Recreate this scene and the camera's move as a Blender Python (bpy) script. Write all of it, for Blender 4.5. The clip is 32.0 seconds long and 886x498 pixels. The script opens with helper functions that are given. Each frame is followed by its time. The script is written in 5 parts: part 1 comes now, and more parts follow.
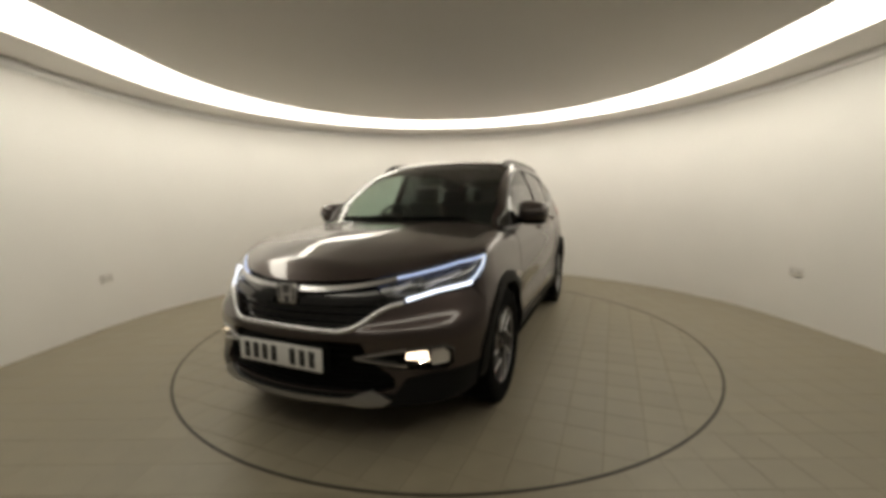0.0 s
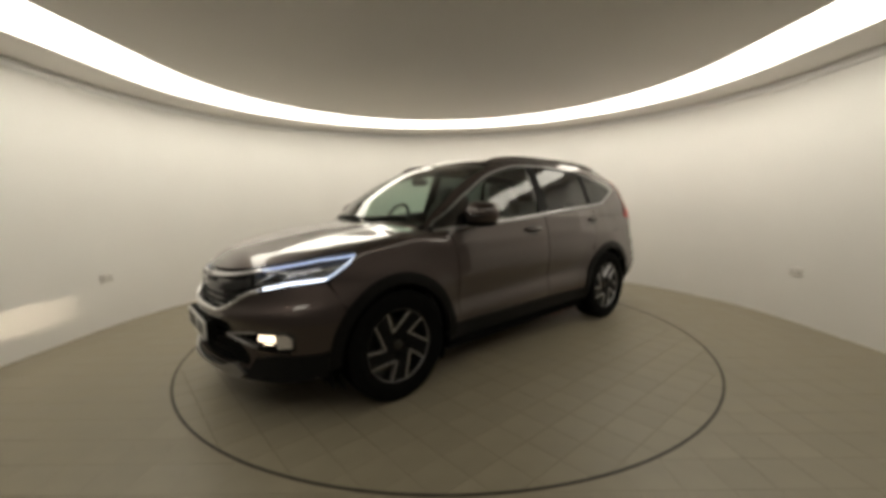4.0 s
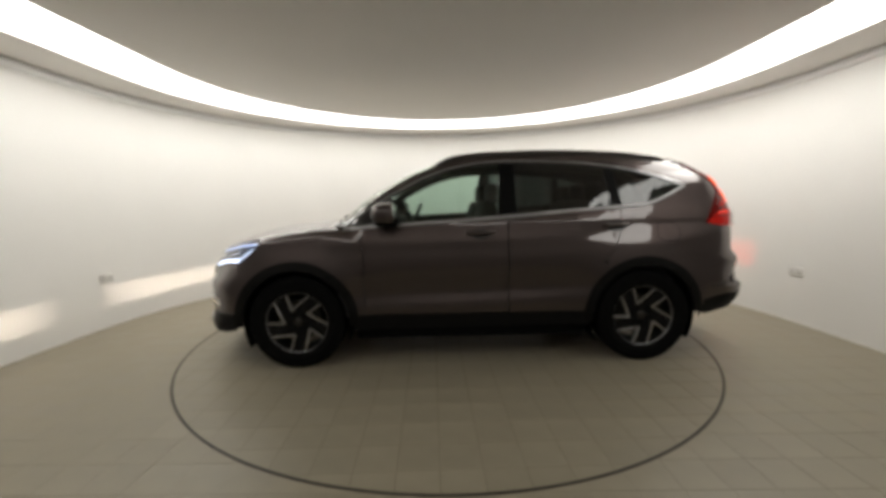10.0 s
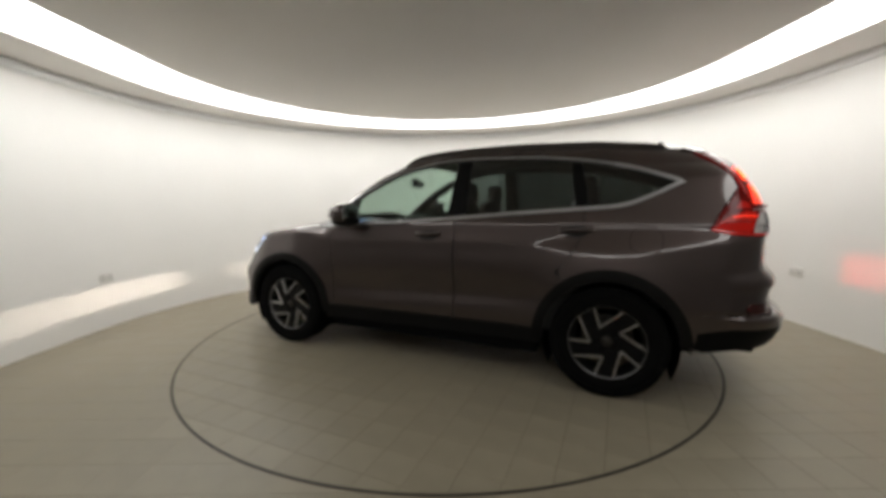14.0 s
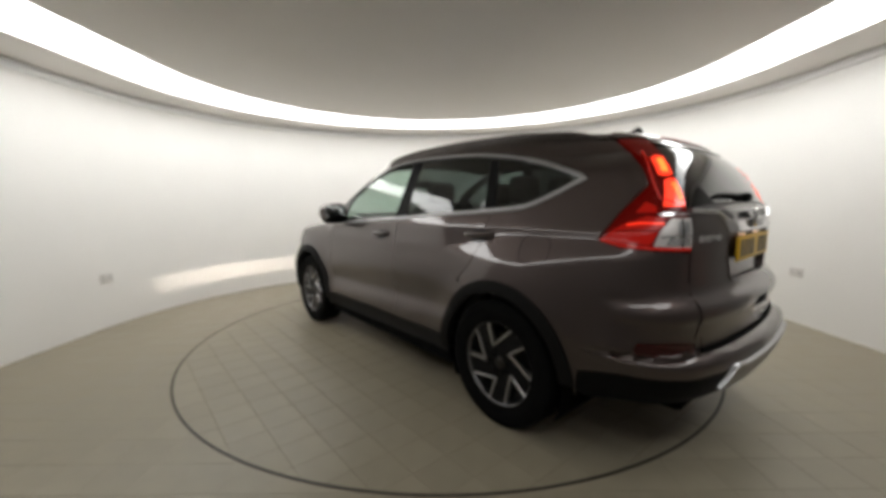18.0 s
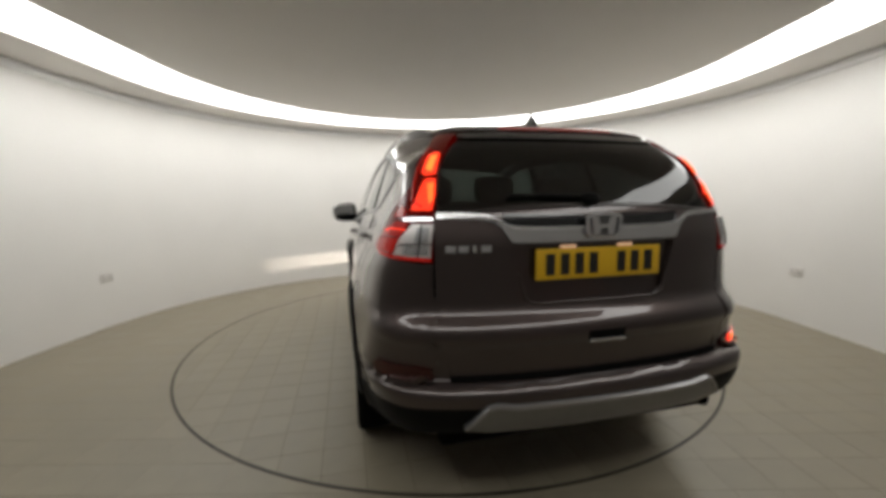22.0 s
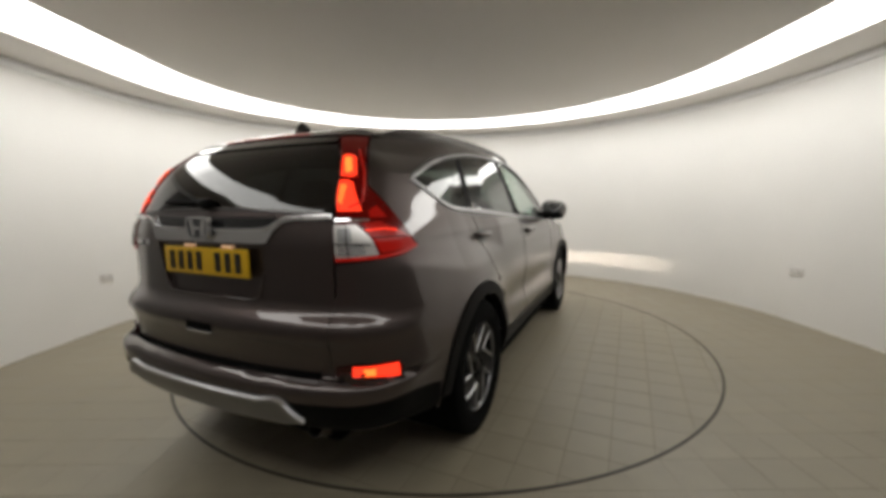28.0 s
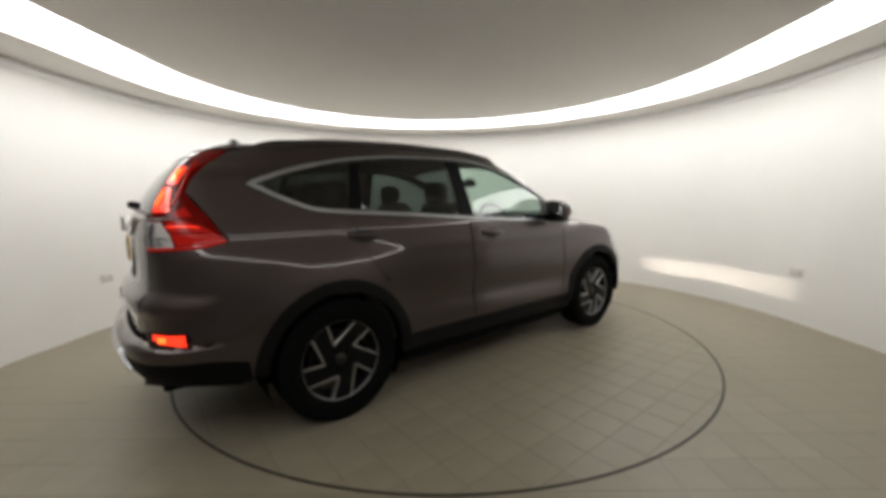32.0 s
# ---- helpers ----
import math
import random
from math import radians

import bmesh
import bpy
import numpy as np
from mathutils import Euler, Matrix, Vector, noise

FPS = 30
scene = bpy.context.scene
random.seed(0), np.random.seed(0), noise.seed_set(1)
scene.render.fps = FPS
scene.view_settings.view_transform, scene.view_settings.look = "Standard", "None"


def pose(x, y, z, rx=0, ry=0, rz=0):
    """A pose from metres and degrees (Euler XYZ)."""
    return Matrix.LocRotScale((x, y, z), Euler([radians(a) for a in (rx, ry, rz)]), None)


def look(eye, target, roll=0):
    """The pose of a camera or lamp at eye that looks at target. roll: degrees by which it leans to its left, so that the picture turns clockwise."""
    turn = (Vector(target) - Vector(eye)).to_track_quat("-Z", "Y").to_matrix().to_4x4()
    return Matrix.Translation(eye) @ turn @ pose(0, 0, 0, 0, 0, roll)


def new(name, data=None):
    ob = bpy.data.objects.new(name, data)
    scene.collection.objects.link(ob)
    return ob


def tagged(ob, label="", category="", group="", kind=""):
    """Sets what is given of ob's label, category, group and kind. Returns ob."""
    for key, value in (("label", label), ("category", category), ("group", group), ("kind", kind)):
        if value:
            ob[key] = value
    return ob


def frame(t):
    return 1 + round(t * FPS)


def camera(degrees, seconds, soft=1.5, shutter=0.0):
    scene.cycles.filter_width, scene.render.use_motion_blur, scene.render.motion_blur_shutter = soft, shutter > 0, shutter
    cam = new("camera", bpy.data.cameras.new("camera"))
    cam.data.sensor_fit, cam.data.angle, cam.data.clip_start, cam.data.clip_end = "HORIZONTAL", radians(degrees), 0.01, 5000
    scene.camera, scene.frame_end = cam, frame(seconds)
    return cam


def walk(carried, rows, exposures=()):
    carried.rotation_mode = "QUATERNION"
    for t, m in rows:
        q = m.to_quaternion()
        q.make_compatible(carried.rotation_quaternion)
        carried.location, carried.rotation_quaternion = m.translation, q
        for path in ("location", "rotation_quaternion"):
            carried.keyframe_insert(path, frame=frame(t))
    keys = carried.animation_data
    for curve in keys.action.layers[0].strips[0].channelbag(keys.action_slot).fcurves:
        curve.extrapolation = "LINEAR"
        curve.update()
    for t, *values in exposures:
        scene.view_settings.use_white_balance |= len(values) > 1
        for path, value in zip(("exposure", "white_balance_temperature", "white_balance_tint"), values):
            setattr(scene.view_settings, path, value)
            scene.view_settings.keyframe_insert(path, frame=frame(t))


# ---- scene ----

SECONDS = 32.0
cam = camera(96.7, SECONDS, soft=4.2)
EYE = Vector((0.0, -3.739, 1.219))
PAN, TILT = radians(-0.31), radians(-6.705)
AIM = EYE + Vector((math.sin(PAN) * math.cos(TILT), math.cos(PAN) * math.cos(TILT), math.sin(TILT)))
STAND = look(EYE, AIM, -0.728)
walk(cam, [(0.0, STAND), (SECONDS, STAND)], [(0.0, -0.18, 7150, 10), (1.5, -0.24, 7150, 10), (3.0, -0.26, 7150, 10), (6.0, -0.12, 7000, 10), (8.0, 0.01, 6790, 10), (9.0, 0.08, 6610, 11), (13.0, 0.12, 6310, 12), (19.0, 0.16, 6210, 12), (20.0, 0.16, 6210, 12), (21.0, 0.10, 6250, 12), (22.0, -0.04, 6310, 12), (23.0, -0.04, 6310, 12), (24.0, 0.13, 6250, 12), (25.0, 0.15, 6250, 12), (28.0, -0.03, 6390, 12), (30.0, 0.06, 6310, 12), (31.0, 0.15, 6270, 12), (SECONDS, 0.17, 6260, 12)])

# turntable: steady turn, degrees
TURN_0, TURN_RATE = -113.04, -6.5011
CAR_X, CAR_Y = -0.178, -0.009
DISC_R = 2.226

# ---- light ----
BAND_POWER = 5.9
world = bpy.data.worlds.new("world")
world.use_nodes = True
world.node_tree.nodes["Background"].inputs[0].default_value = (0.9, 0.92, 1.0, 1)
world.node_tree.nodes["Background"].inputs[1].default_value = 0.0
scene.world = world


# ---- materials ----
def material(name, color, rough=0.5, metal=0.0, coat=0.0, vary=0.0, scale=8.0, bump=0.0, bump_scale=60.0, spec=0.5, emit=None, power=0.0, coat_rough=0.03, rough_vary=0.0):
    m = bpy.data.materials.new(name)
    m.use_nodes = True
    nt = m.node_tree
    b = nt.nodes["Principled BSDF"]
    b.inputs["Base Color"].default_value = (*color, 1)
    b.inputs["Roughness"].default_value = rough
    b.inputs["Metallic"].default_value = metal
    b.inputs["Coat Weight"].default_value = coat
    b.inputs["Coat Roughness"].default_value = coat_rough
    b.inputs["Specular IOR Level"].default_value = spec
    if emit:
        b.inputs["Emission Color"].default_value = (*emit, 1)
        b.inputs["Emission Strength"].default_value = power
    if vary or bump or rough_vary:
        tc = nt.nodes.new("ShaderNodeTexCoord")
    if vary or rough_vary:
        n = nt.nodes.new("ShaderNodeTexNoise")
        n.inputs["Scale"].default_value, n.inputs["Detail"].default_value = scale, 6
        nt.links.new(tc.outputs["Object"], n.inputs["Vector"])
    if vary:
        r = nt.nodes.new("ShaderNodeMapRange")
        r.inputs[1].default_value, r.inputs[2].default_value = 0.3, 0.7
        r.inputs[3].default_value, r.inputs[4].default_value = 1 - vary, 1 + vary
        nt.links.new(n.outputs["Fac"], r.inputs[0])
        mul = nt.nodes.new("ShaderNodeVectorMath")
        mul.operation = "SCALE"
        mul.inputs[0].default_value = color
        nt.links.new(r.outputs[0], mul.inputs["Scale"])
        nt.links.new(mul.outputs[0], b.inputs["Base Color"])
    if rough_vary:
        r2 = nt.nodes.new("ShaderNodeMapRange")
        r2.inputs[1].default_value, r2.inputs[2].default_value = 0.3, 0.7
        r2.inputs[3].default_value, r2.inputs[4].default_value = rough - rough_vary, rough + rough_vary
        nt.links.new(n.outputs["Fac"], r2.inputs[0])
        nt.links.new(r2.outputs[0], b.inputs["Roughness"])
    if bump:
        n2 = nt.nodes.new("ShaderNodeTexNoise")
        n2.inputs["Scale"].default_value, n2.inputs["Detail"].default_value = bump_scale, 4
        nt.links.new(tc.outputs["Object"], n2.inputs["Vector"])
        bp = nt.nodes.new("ShaderNodeBump")
        bp.inputs["Strength"].default_value, bp.inputs["Distance"].default_value = bump, 0.004
        nt.links.new(n2.outputs["Fac"], bp.inputs["Height"])
        nt.links.new(bp.outputs[0], b.inputs["Normal"])
    return m


def glass(name, tint, gloss_tint=(1, 1, 1)):
    m = bpy.data.materials.new(name)
    m.use_nodes = True
    nt = m.node_tree
    nt.nodes.remove(nt.nodes["Principled BSDF"])
    tr, gl = nt.nodes.new("ShaderNodeBsdfTransparent"), nt.nodes.new("ShaderNodeBsdfGlossy")
    tr.inputs[0].default_value, gl.inputs[0].default_value = (*tint, 1), (*gloss_tint, 1)
    gl.inputs["Roughness"].default_value = 0.01
    lw, mix = nt.nodes.new("ShaderNodeLayerWeight"), nt.nodes.new("ShaderNodeMixShader")
    lw.inputs[0].default_value = 0.5
    pw, fr = nt.nodes.new("ShaderNodeMath"), nt.nodes.new("ShaderNodeMapRange")
    pw.operation = "POWER"
    pw.inputs[1].default_value = 5.0
    nt.links.new(lw.outputs["Facing"], pw.inputs[0])
    nt.links.new(pw.outputs[0], fr.inputs[0])
    fr.inputs[3].default_value, fr.inputs[4].default_value = 0.06, 1.0
    nt.links.new(fr.outputs[0], mix.inputs[0])
    nt.links.new(tr.outputs[0], mix.inputs[1])
    nt.links.new(gl.outputs[0], mix.inputs[2])
    nt.links.new(mix.outputs[0], nt.nodes["Material Output"].inputs[0])
    return m


M_WALL = material("wall_paint", (0.895, 0.879, 0.852), 0.65, vary=0.02, scale=1.3, bump=0.05, bump_scale=140)
M_CEIL = material("ceiling_paint", (0.90, 0.876, 0.84), 0.75, vary=0.015, scale=1.0, bump=0.04, bump_scale=160)
M_TRIM = material("trim_satin", (0.90, 0.90, 0.90), 0.35, vary=0.02)
M_BAND = material("light_diffuser", (0.9, 0.9, 0.9), 0.6, emit=(1.0, 0.985, 0.915), power=BAND_POWER)
M_BAND_NEAR = material("light_diffuser_dimmed", (0.9, 0.9, 0.9), 0.6, emit=(1.0, 0.985, 0.915), power=BAND_POWER * 0.7)
M_JOINT = material("tile_joint", (0.152, 0.133, 0.096), 0.9, vary=0.15, scale=30)
M_JOINT_FLOOR = material("floor_joint", (0.247, 0.2165, 0.157), 0.9, vary=0.15, scale=30)
M_RING = material("ring_metal", (0.035, 0.028, 0.021), 0.5, metal=0.3, vary=0.2, scale=15)
M_SOCKET = material("socket_plastic", (0.72, 0.70, 0.67), 0.4, vary=0.02)
M_SLOT = material("socket_hole", (0.03, 0.03, 0.03), 0.6)


def tile_material():
    m = material("floor_tile", (0.252, 0.221, 0.160), 0.42, vary=0.09, scale=5.0, bump=0.12, bump_scale=45, rough_vary=0.08)
    nt = m.node_tree
    b = nt.nodes["Principled BSDF"]
    src = b.inputs["Base Color"].links[0].from_socket
    oi = nt.nodes.new("ShaderNodeObjectInfo")
    r = nt.nodes.new("ShaderNodeMapRange")
    r.inputs[3].default_value, r.inputs[4].default_value = 0.965, 1.035
    nt.links.new(oi.outputs["Random"], r.inputs[0])
    mul = nt.nodes.new("ShaderNodeVectorMath")
    mul.operation = "SCALE"
    nt.links.new(src, mul.inputs[0])
    nt.links.new(r.outputs[0], mul.inputs["Scale"])
    nt.links.new(mul.outputs[0], b.inputs["Base Color"])
    return m


M_TILE = tile_material()
M_PAINT = material("car_paint", (0.059, 0.043, 0.0402), 0.37, metal=0.8, coat=1.0, vary=0.03, scale=900)
M_PAINT.node_tree.nodes["Principled BSDF"].inputs["Coat IOR"].default_value = 1.55
M_PLASTIC = material("black_plastic", (0.0035, 0.0035, 0.0036), 0.6, spec=0.10, bump=0.15, bump_scale=300, vary=0.1, scale=40)
M_GLOSS = material("gloss_black", (0.008, 0.008, 0.009), 0.12, coat=0.5)
M_CHIN = material("grey_plastic", (0.006, 0.006, 0.0063), 0.5, spec=0.14, bump=0.1, bump_scale=300)
M_ARCH = material("arch_plastic", (0.0055, 0.0052, 0.005), 0.6, spec=0.12, bump=0.12, bump_scale=300)
M_DARK = material("dark_inner", (0.004, 0.004, 0.004), 0.9, spec=0.05)
M_CHROME = material("chrome", (0.72, 0.72, 0.73), 0.08, metal=1.0)
M_SATIN = material("satin_silver", (0.36, 0.36, 0.365), 0.32, metal=0.9, vary=0.03, scale=30)
M_RUBBER = material("tyre_rubber", (0.0045, 0.0045, 0.0045), 0.85, spec=0.06, bump=0.2, bump_scale=120, vary=0.15, scale=20)
M_LIP = material("rim_edge", (0.22, 0.22, 0.225), 0.3, metal=1.0)
M_ALLOY = material("machined_alloy", (0.55, 0.55, 0.56), 0.30, metal=1.0, vary=0.04, scale=60)
M_ALLOYDARK = material("dark_alloy", (0.006, 0.006, 0.0065), 0.45, metal=0.2, coat=0.0, spec=0.15)
M_SEAT = material("seat_cloth", (0.012, 0.012, 0.013), 0.85, vary=0.15, scale=60, bump=0.2, bump_scale=300)
M_CABIN = material("cabin_plastic", (0.02, 0.02, 0.021), 0.6, bump=0.1, bump_scale=200)
M_GLASS = glass("clear_glass", (0.62, 0.74, 0.68))
M_PRIVACY = glass("privacy_glass", (0.10, 0.12, 0.115))
M_SCREEN = glass("screen_glass", (0.66, 0.76, 0.70))
M_REARGLASS = glass("rear_glass", (0.038, 0.045, 0.043))
M_SKID = material("skid_silver", (0.22, 0.217, 0.213), 0.38, metal=0.85, vary=0.04, scale=30)
M_BADGE = material("badge_silver", (0.72, 0.72, 0.73), 0.24, metal=0.9)
M_LENS = glass("lamp_lens", (0.93, 0.94, 0.95))
M_REDLENS = material("red_lens", (0.04, 0.0015, 0.001), 0.12, coat=0.15, spec=0.15, emit=(1.0, 0.01, 0.004), power=0.045, vary=0.3, scale=25)
M_REDLIT = material("red_lamp_lit", (0.8, 0.05, 0.02), 0.2, coat=1.0, emit=(1.0, 0.032, 0.008), power=1.5)
M_HOTLIT = material("hot_lamp_lit", (0.9, 0.2, 0.03), 0.2, coat=1.0, emit=(1.0, 0.15, 0.02), power=2.3)
M_DARKRED = material("dark_red_lens", (0.030, 0.002, 0.0015), 0.2, coat=0.15)
M_HIGHRED = material("high_lamp_lens", (0.16, 0.006, 0.005), 0.15, coat=1.0, emit=(1.0, 0.03, 0.01), power=0.18)
M_CLEARLENS = material("clear_lens", (0.74, 0.72, 0.70), 0.30, metal=0.5, coat=0.8)
M_DRL = material("daylight_lamp", (0.9, 0.9, 0.95), 0.2, emit=(0.72, 0.82, 1.0), power=3.4)
M_FOG = material("fog_lamp_lit", (1, 0.9, 0.8), 0.2, emit=(1.0, 0.82, 0.62), power=4.0)
M_DRL_SIDE = material("daylight_side", (0.8, 0.85, 0.95), 0.2, emit=(0.6, 0.74, 1.0), power=1.3)
M_ORANGE = material("orange_core", (0.9, 0.15, 0.03), 0.2, emit=(1.0, 0.12, 0.018), power=1.9)
M_BEAM = material("fog_filament", (1, 1, 1), 0.5, emit=(1.0, 0.87, 0.70), power=180000.0)
M_REDBEAM = material("rear_fog_filament", (1, 0.2, 0.1), 0.5, emit=(1.0, 0.045, 0.025), power=800000.0)
M_PROJECTOR = material("projector_lens", (0.05, 0.055, 0.06), 0.05, metal=0.3, coat=1.0)
M_SATIN_DARK = material("satin_dark", (0.10, 0.10, 0.10), 0.4, metal=0.6)
M_DRL_DIM = material("daylight_edge", (0.7, 0.75, 0.9), 0.2, emit=(0.45, 0.6, 1.0), power=1.0)
M_MIRROR = material("mirror", (0.85, 0.87, 0.88), 0.02, metal=1.0)
M_RAIL = material("rail_satin", (0.075, 0.066, 0.062), 0.3, metal=0.75, coat=0.6)
# dark colour for the handle cups' shade, and for the lip under the rear glass
M_CUPSHADE_LIP = material("cup_shade_and_lip", (0.017, 0.0145, 0.0135), 0.45, metal=0.5, coat=0.3)
M_EXHAUST = material("exhaust_steel", (0.06, 0.055, 0.05), 0.4, metal=0.9, vary=0.2, scale=40)
M_LINING = material("headlining", (0.20, 0.19, 0.175), 0.9, vary=0.05, scale=30)
M_PLATELAMP = material("plate_lamp_lit", (1, 0.8, 0.6), 0.3, emit=(1.0, 0.55, 0.3), power=0.35)
M_REFLECTOR = material("reflector", (0.52, 0.52, 0.54), 0.22, metal=0.85)
M_PLATEW = material("plate_white", (0.72, 0.72, 0.70), 0.35)
M_PLATEY = material("plate_yellow", (0.64, 0.385, 0.013), 0.35)
M_INK = material("plate_ink", (0.01, 0.01, 0.01), 0.4)


# ---- building helpers ----
def to_object(name, bm, mat, parent=None, label=""):
    me = bpy.data.meshes.new(name)
    bm.to_mesh(me)
    bm.free()
    me.materials.append(mat)
    ob = new(name, me)
    if parent:
        ob.parent = parent
    if label:
        tagged(ob, label)
    return ob


def part(name, bm, mat, parent, label=""):
    return to_object(name, bm, mat, parent, label)


def smooth(bm, angle=40):
    for f in bm.faces:
        f.smooth = True
    lim = radians(angle)
    for e in bm.edges:
        if len(e.link_faces) == 2 and e.calc_face_angle(0) > lim:
            e.smooth = False
    return bm


def box(bm, x0, x1, y0, y1, z0, z1, bevel=0.0, seg=2):
    made = bmesh.ops.create_cube(bm, size=1.0)["verts"]
    for v in made:
        v.co = Vector(((x0 + x1) / 2 + v.co.x * (x1 - x0), (y0 + y1) / 2 + v.co.y * (y1 - y0), (z0 + z1) / 2 + v.co.z * (z1 - z0)))
    if bevel:
        es = list({e for v in made for e in v.link_edges})
        bmesh.ops.bevel(bm, geom=es, offset=bevel, segments=seg, affect="EDGES", profile=0.5)
    return bm


def lathe(profile, steps=48, axis="y"):
    """A turned solid: profile rows of (radius, offset along the axis)."""
    bm = bmesh.new()
    rings = []
    for r, h in profile:
        ring = []
        for k in range(steps):
            a = 2 * math.pi * k / steps
            c, s = r * math.cos(a), r * math.sin(a)
            ring.append(bm.verts.new({"y": (c, h, s), "z": (c, s, h), "x": (h, c, s)}[axis]))
        rings.append(ring)
    for a, b in zip(rings, rings[1:]):
        for k in range(steps):
            bm.faces.new((a[k], a[(k + 1) % steps], b[(k + 1) % steps], b[k]))
    bmesh.ops.recalc_face_normals(bm, faces=bm.faces)
    return bm


def outline(r, n=72, front=-1.2, shift=0.0, flat=0.965):
    """The room's plan at the half width r: two half circles joined by straight sides; flat squeezes the far one."""
    back = [(r * math.cos(math.pi * k / n), shift + flat * r * math.sin(math.pi * k / n)) for k in range(n + 1)]
    near = [(-r * math.cos(math.pi * k / n), front - r * math.sin(math.pi * k / n)) for k in range(n + 1)]
    return back + near


def loft_rings(rows, mat, name, flip=False):
    """A closed band through plan outlines: rows of (half width, height) and, if need be, (front, shift) of the plan."""
    bm = bmesh.new()
    rings = [[bm.verts.new((x, y, z)) for x, y in outline(r, 72, *rest)] for r, z, *rest in rows]
    n = len(rings[0])
    for a, b in zip(rings, rings[1:]):
        for k in range(n):
            bm.faces.new((a[k], a[(k + 1) % n], b[(k + 1) % n], b[k]))
    bmesh.ops.recalc_face_normals(bm, faces=bm.faces)
    if flip:
        bmesh.ops.reverse_faces(bm, faces=bm.faces)
    return to_object(name, smooth(bm, 35), mat)


# ---- room ----
ROOM_R, ROOM_H, RIM_H = 3.45, 2.40, 2.42
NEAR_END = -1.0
M_WALL_NEAR = material("wall_near_bounce_cut", (0.185, 0.179, 0.170), 0.7, vary=0.06, scale=2.0)
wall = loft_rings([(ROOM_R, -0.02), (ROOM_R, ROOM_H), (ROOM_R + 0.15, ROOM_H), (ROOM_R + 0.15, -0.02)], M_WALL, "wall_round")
tagged(wall, "smooth curved wall painted warm off-white", "wall", kind="structure")
# the unseen end behind the camera is darkened to cut bounce and reflections
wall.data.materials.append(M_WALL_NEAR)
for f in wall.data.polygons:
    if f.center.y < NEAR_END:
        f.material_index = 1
BEAD = [(math.sin(math.pi * k / 10), math.cos(math.pi * k / 10)) for k in range(11)]
trim = loft_rings([(ROOM_R - 0.001 - 0.026 * c, ROOM_H - 0.042 - 0.038 * d) for c, d in BEAD[::-1]], M_TRIM, "trim")
tagged(trim, "thin bright satin cornice bead round the top of the wall", "cornice", kind="structure")
BAND_OUT, BAND_IN, CEIL_H = 3.0, 2.519, 2.462
RAFT = (-1.289, -0.131, 1.035)  # the inner ceiling sits a little towards the near end
RIM = (-1.2, 0.0, 0.955)
soffit = loft_rings([(ROOM_R + 0.1, ROOM_H), (ROOM_R, ROOM_H), (BAND_OUT, RIM_H, *RIM), (BAND_OUT, RIM_H + 0.03, *RIM), (BAND_OUT + 0.05, RIM_H + 0.2), (ROOM_R + 0.1, RIM_H + 0.2)], M_CEIL, "ceiling_rim")
tagged(soffit, "grey plaster rim round the glowing ceiling band", "ceiling", kind="structure")
band = loft_rings([(BAND_OUT + 0.004, RIM_H + 0.012, *RIM), (BAND_IN - 0.004, CEIL_H + 0.006, *RAFT)], M_BAND, "light_band", flip=False)
band.data.materials.append(M_BAND_NEAR)
for f in band.data.polygons:
    if f.center.y < NEAR_END:
        f.material_index = 1
tagged(band, "wide glowing white light band curving round the ceiling", "light", kind="structure")


def ceiling():
    bm = bmesh.new()
    low = [bm.verts.new((x, y, CEIL_H)) for x, y in outline(BAND_IN, 72, *RAFT)]
    up = [bm.verts.new((x, y, CEIL_H + 0.12)) for x, y in outline(BAND_IN, 72, *RAFT)]
    bm.faces.new(low[::-1])
    bm.faces.new(up)
    n = len(low)
    for k in range(n):
        bm.faces.new((low[k], low[(k + 1) % n], up[(k + 1) % n], up[k]))
    bmesh.ops.recalc_face_normals(bm, faces=bm.faces)
    ob = to_object("ceiling", bm, M_CEIL)
    tagged(ob, "plain warm grey oval ceiling inside the light band", "ceiling", kind="structure")
    lid = bmesh.new()
    lid.faces.new([lid.verts.new((x, y, ROOM_H + 0.22)) for x, y in outline(ROOM_R + 0.1)])
    tagged(to_object("ceiling_upper", lid, M_CEIL), "closed slab above the ceiling", "ceiling", kind="structure")


ceiling()


def turn_pose(t, x=0.0, y=0.0, z=0.0):
    a = radians(TURN_0 + TURN_RATE * t)
    c, s = math.cos(a), math.sin(a)
    return pose(x * c - y * s, x * s + y * c, z, 0, 0, math.degrees(a))


def clip_poly(poly, keep):
    """Cuts a convex plan polygon by a straight line: keep = (nx, ny, d) keeps nx*x + ny*y <= d."""
    nx, ny, d = keep
    out = []
    for (ax, ay), (bx, by) in zip(poly, poly[1:] + poly[:1]):
        fa, fb = nx * ax + ny * ay - d, nx * bx + ny * by - d
        if fa <= 0:
            out.append((ax, ay))
        if (fa < 0 < fb) or (fb < 0 < fa):
            k = fa / (fa - fb)
            out.append((ax + k * (bx - ax), ay + k * (by - ay)))
    return out


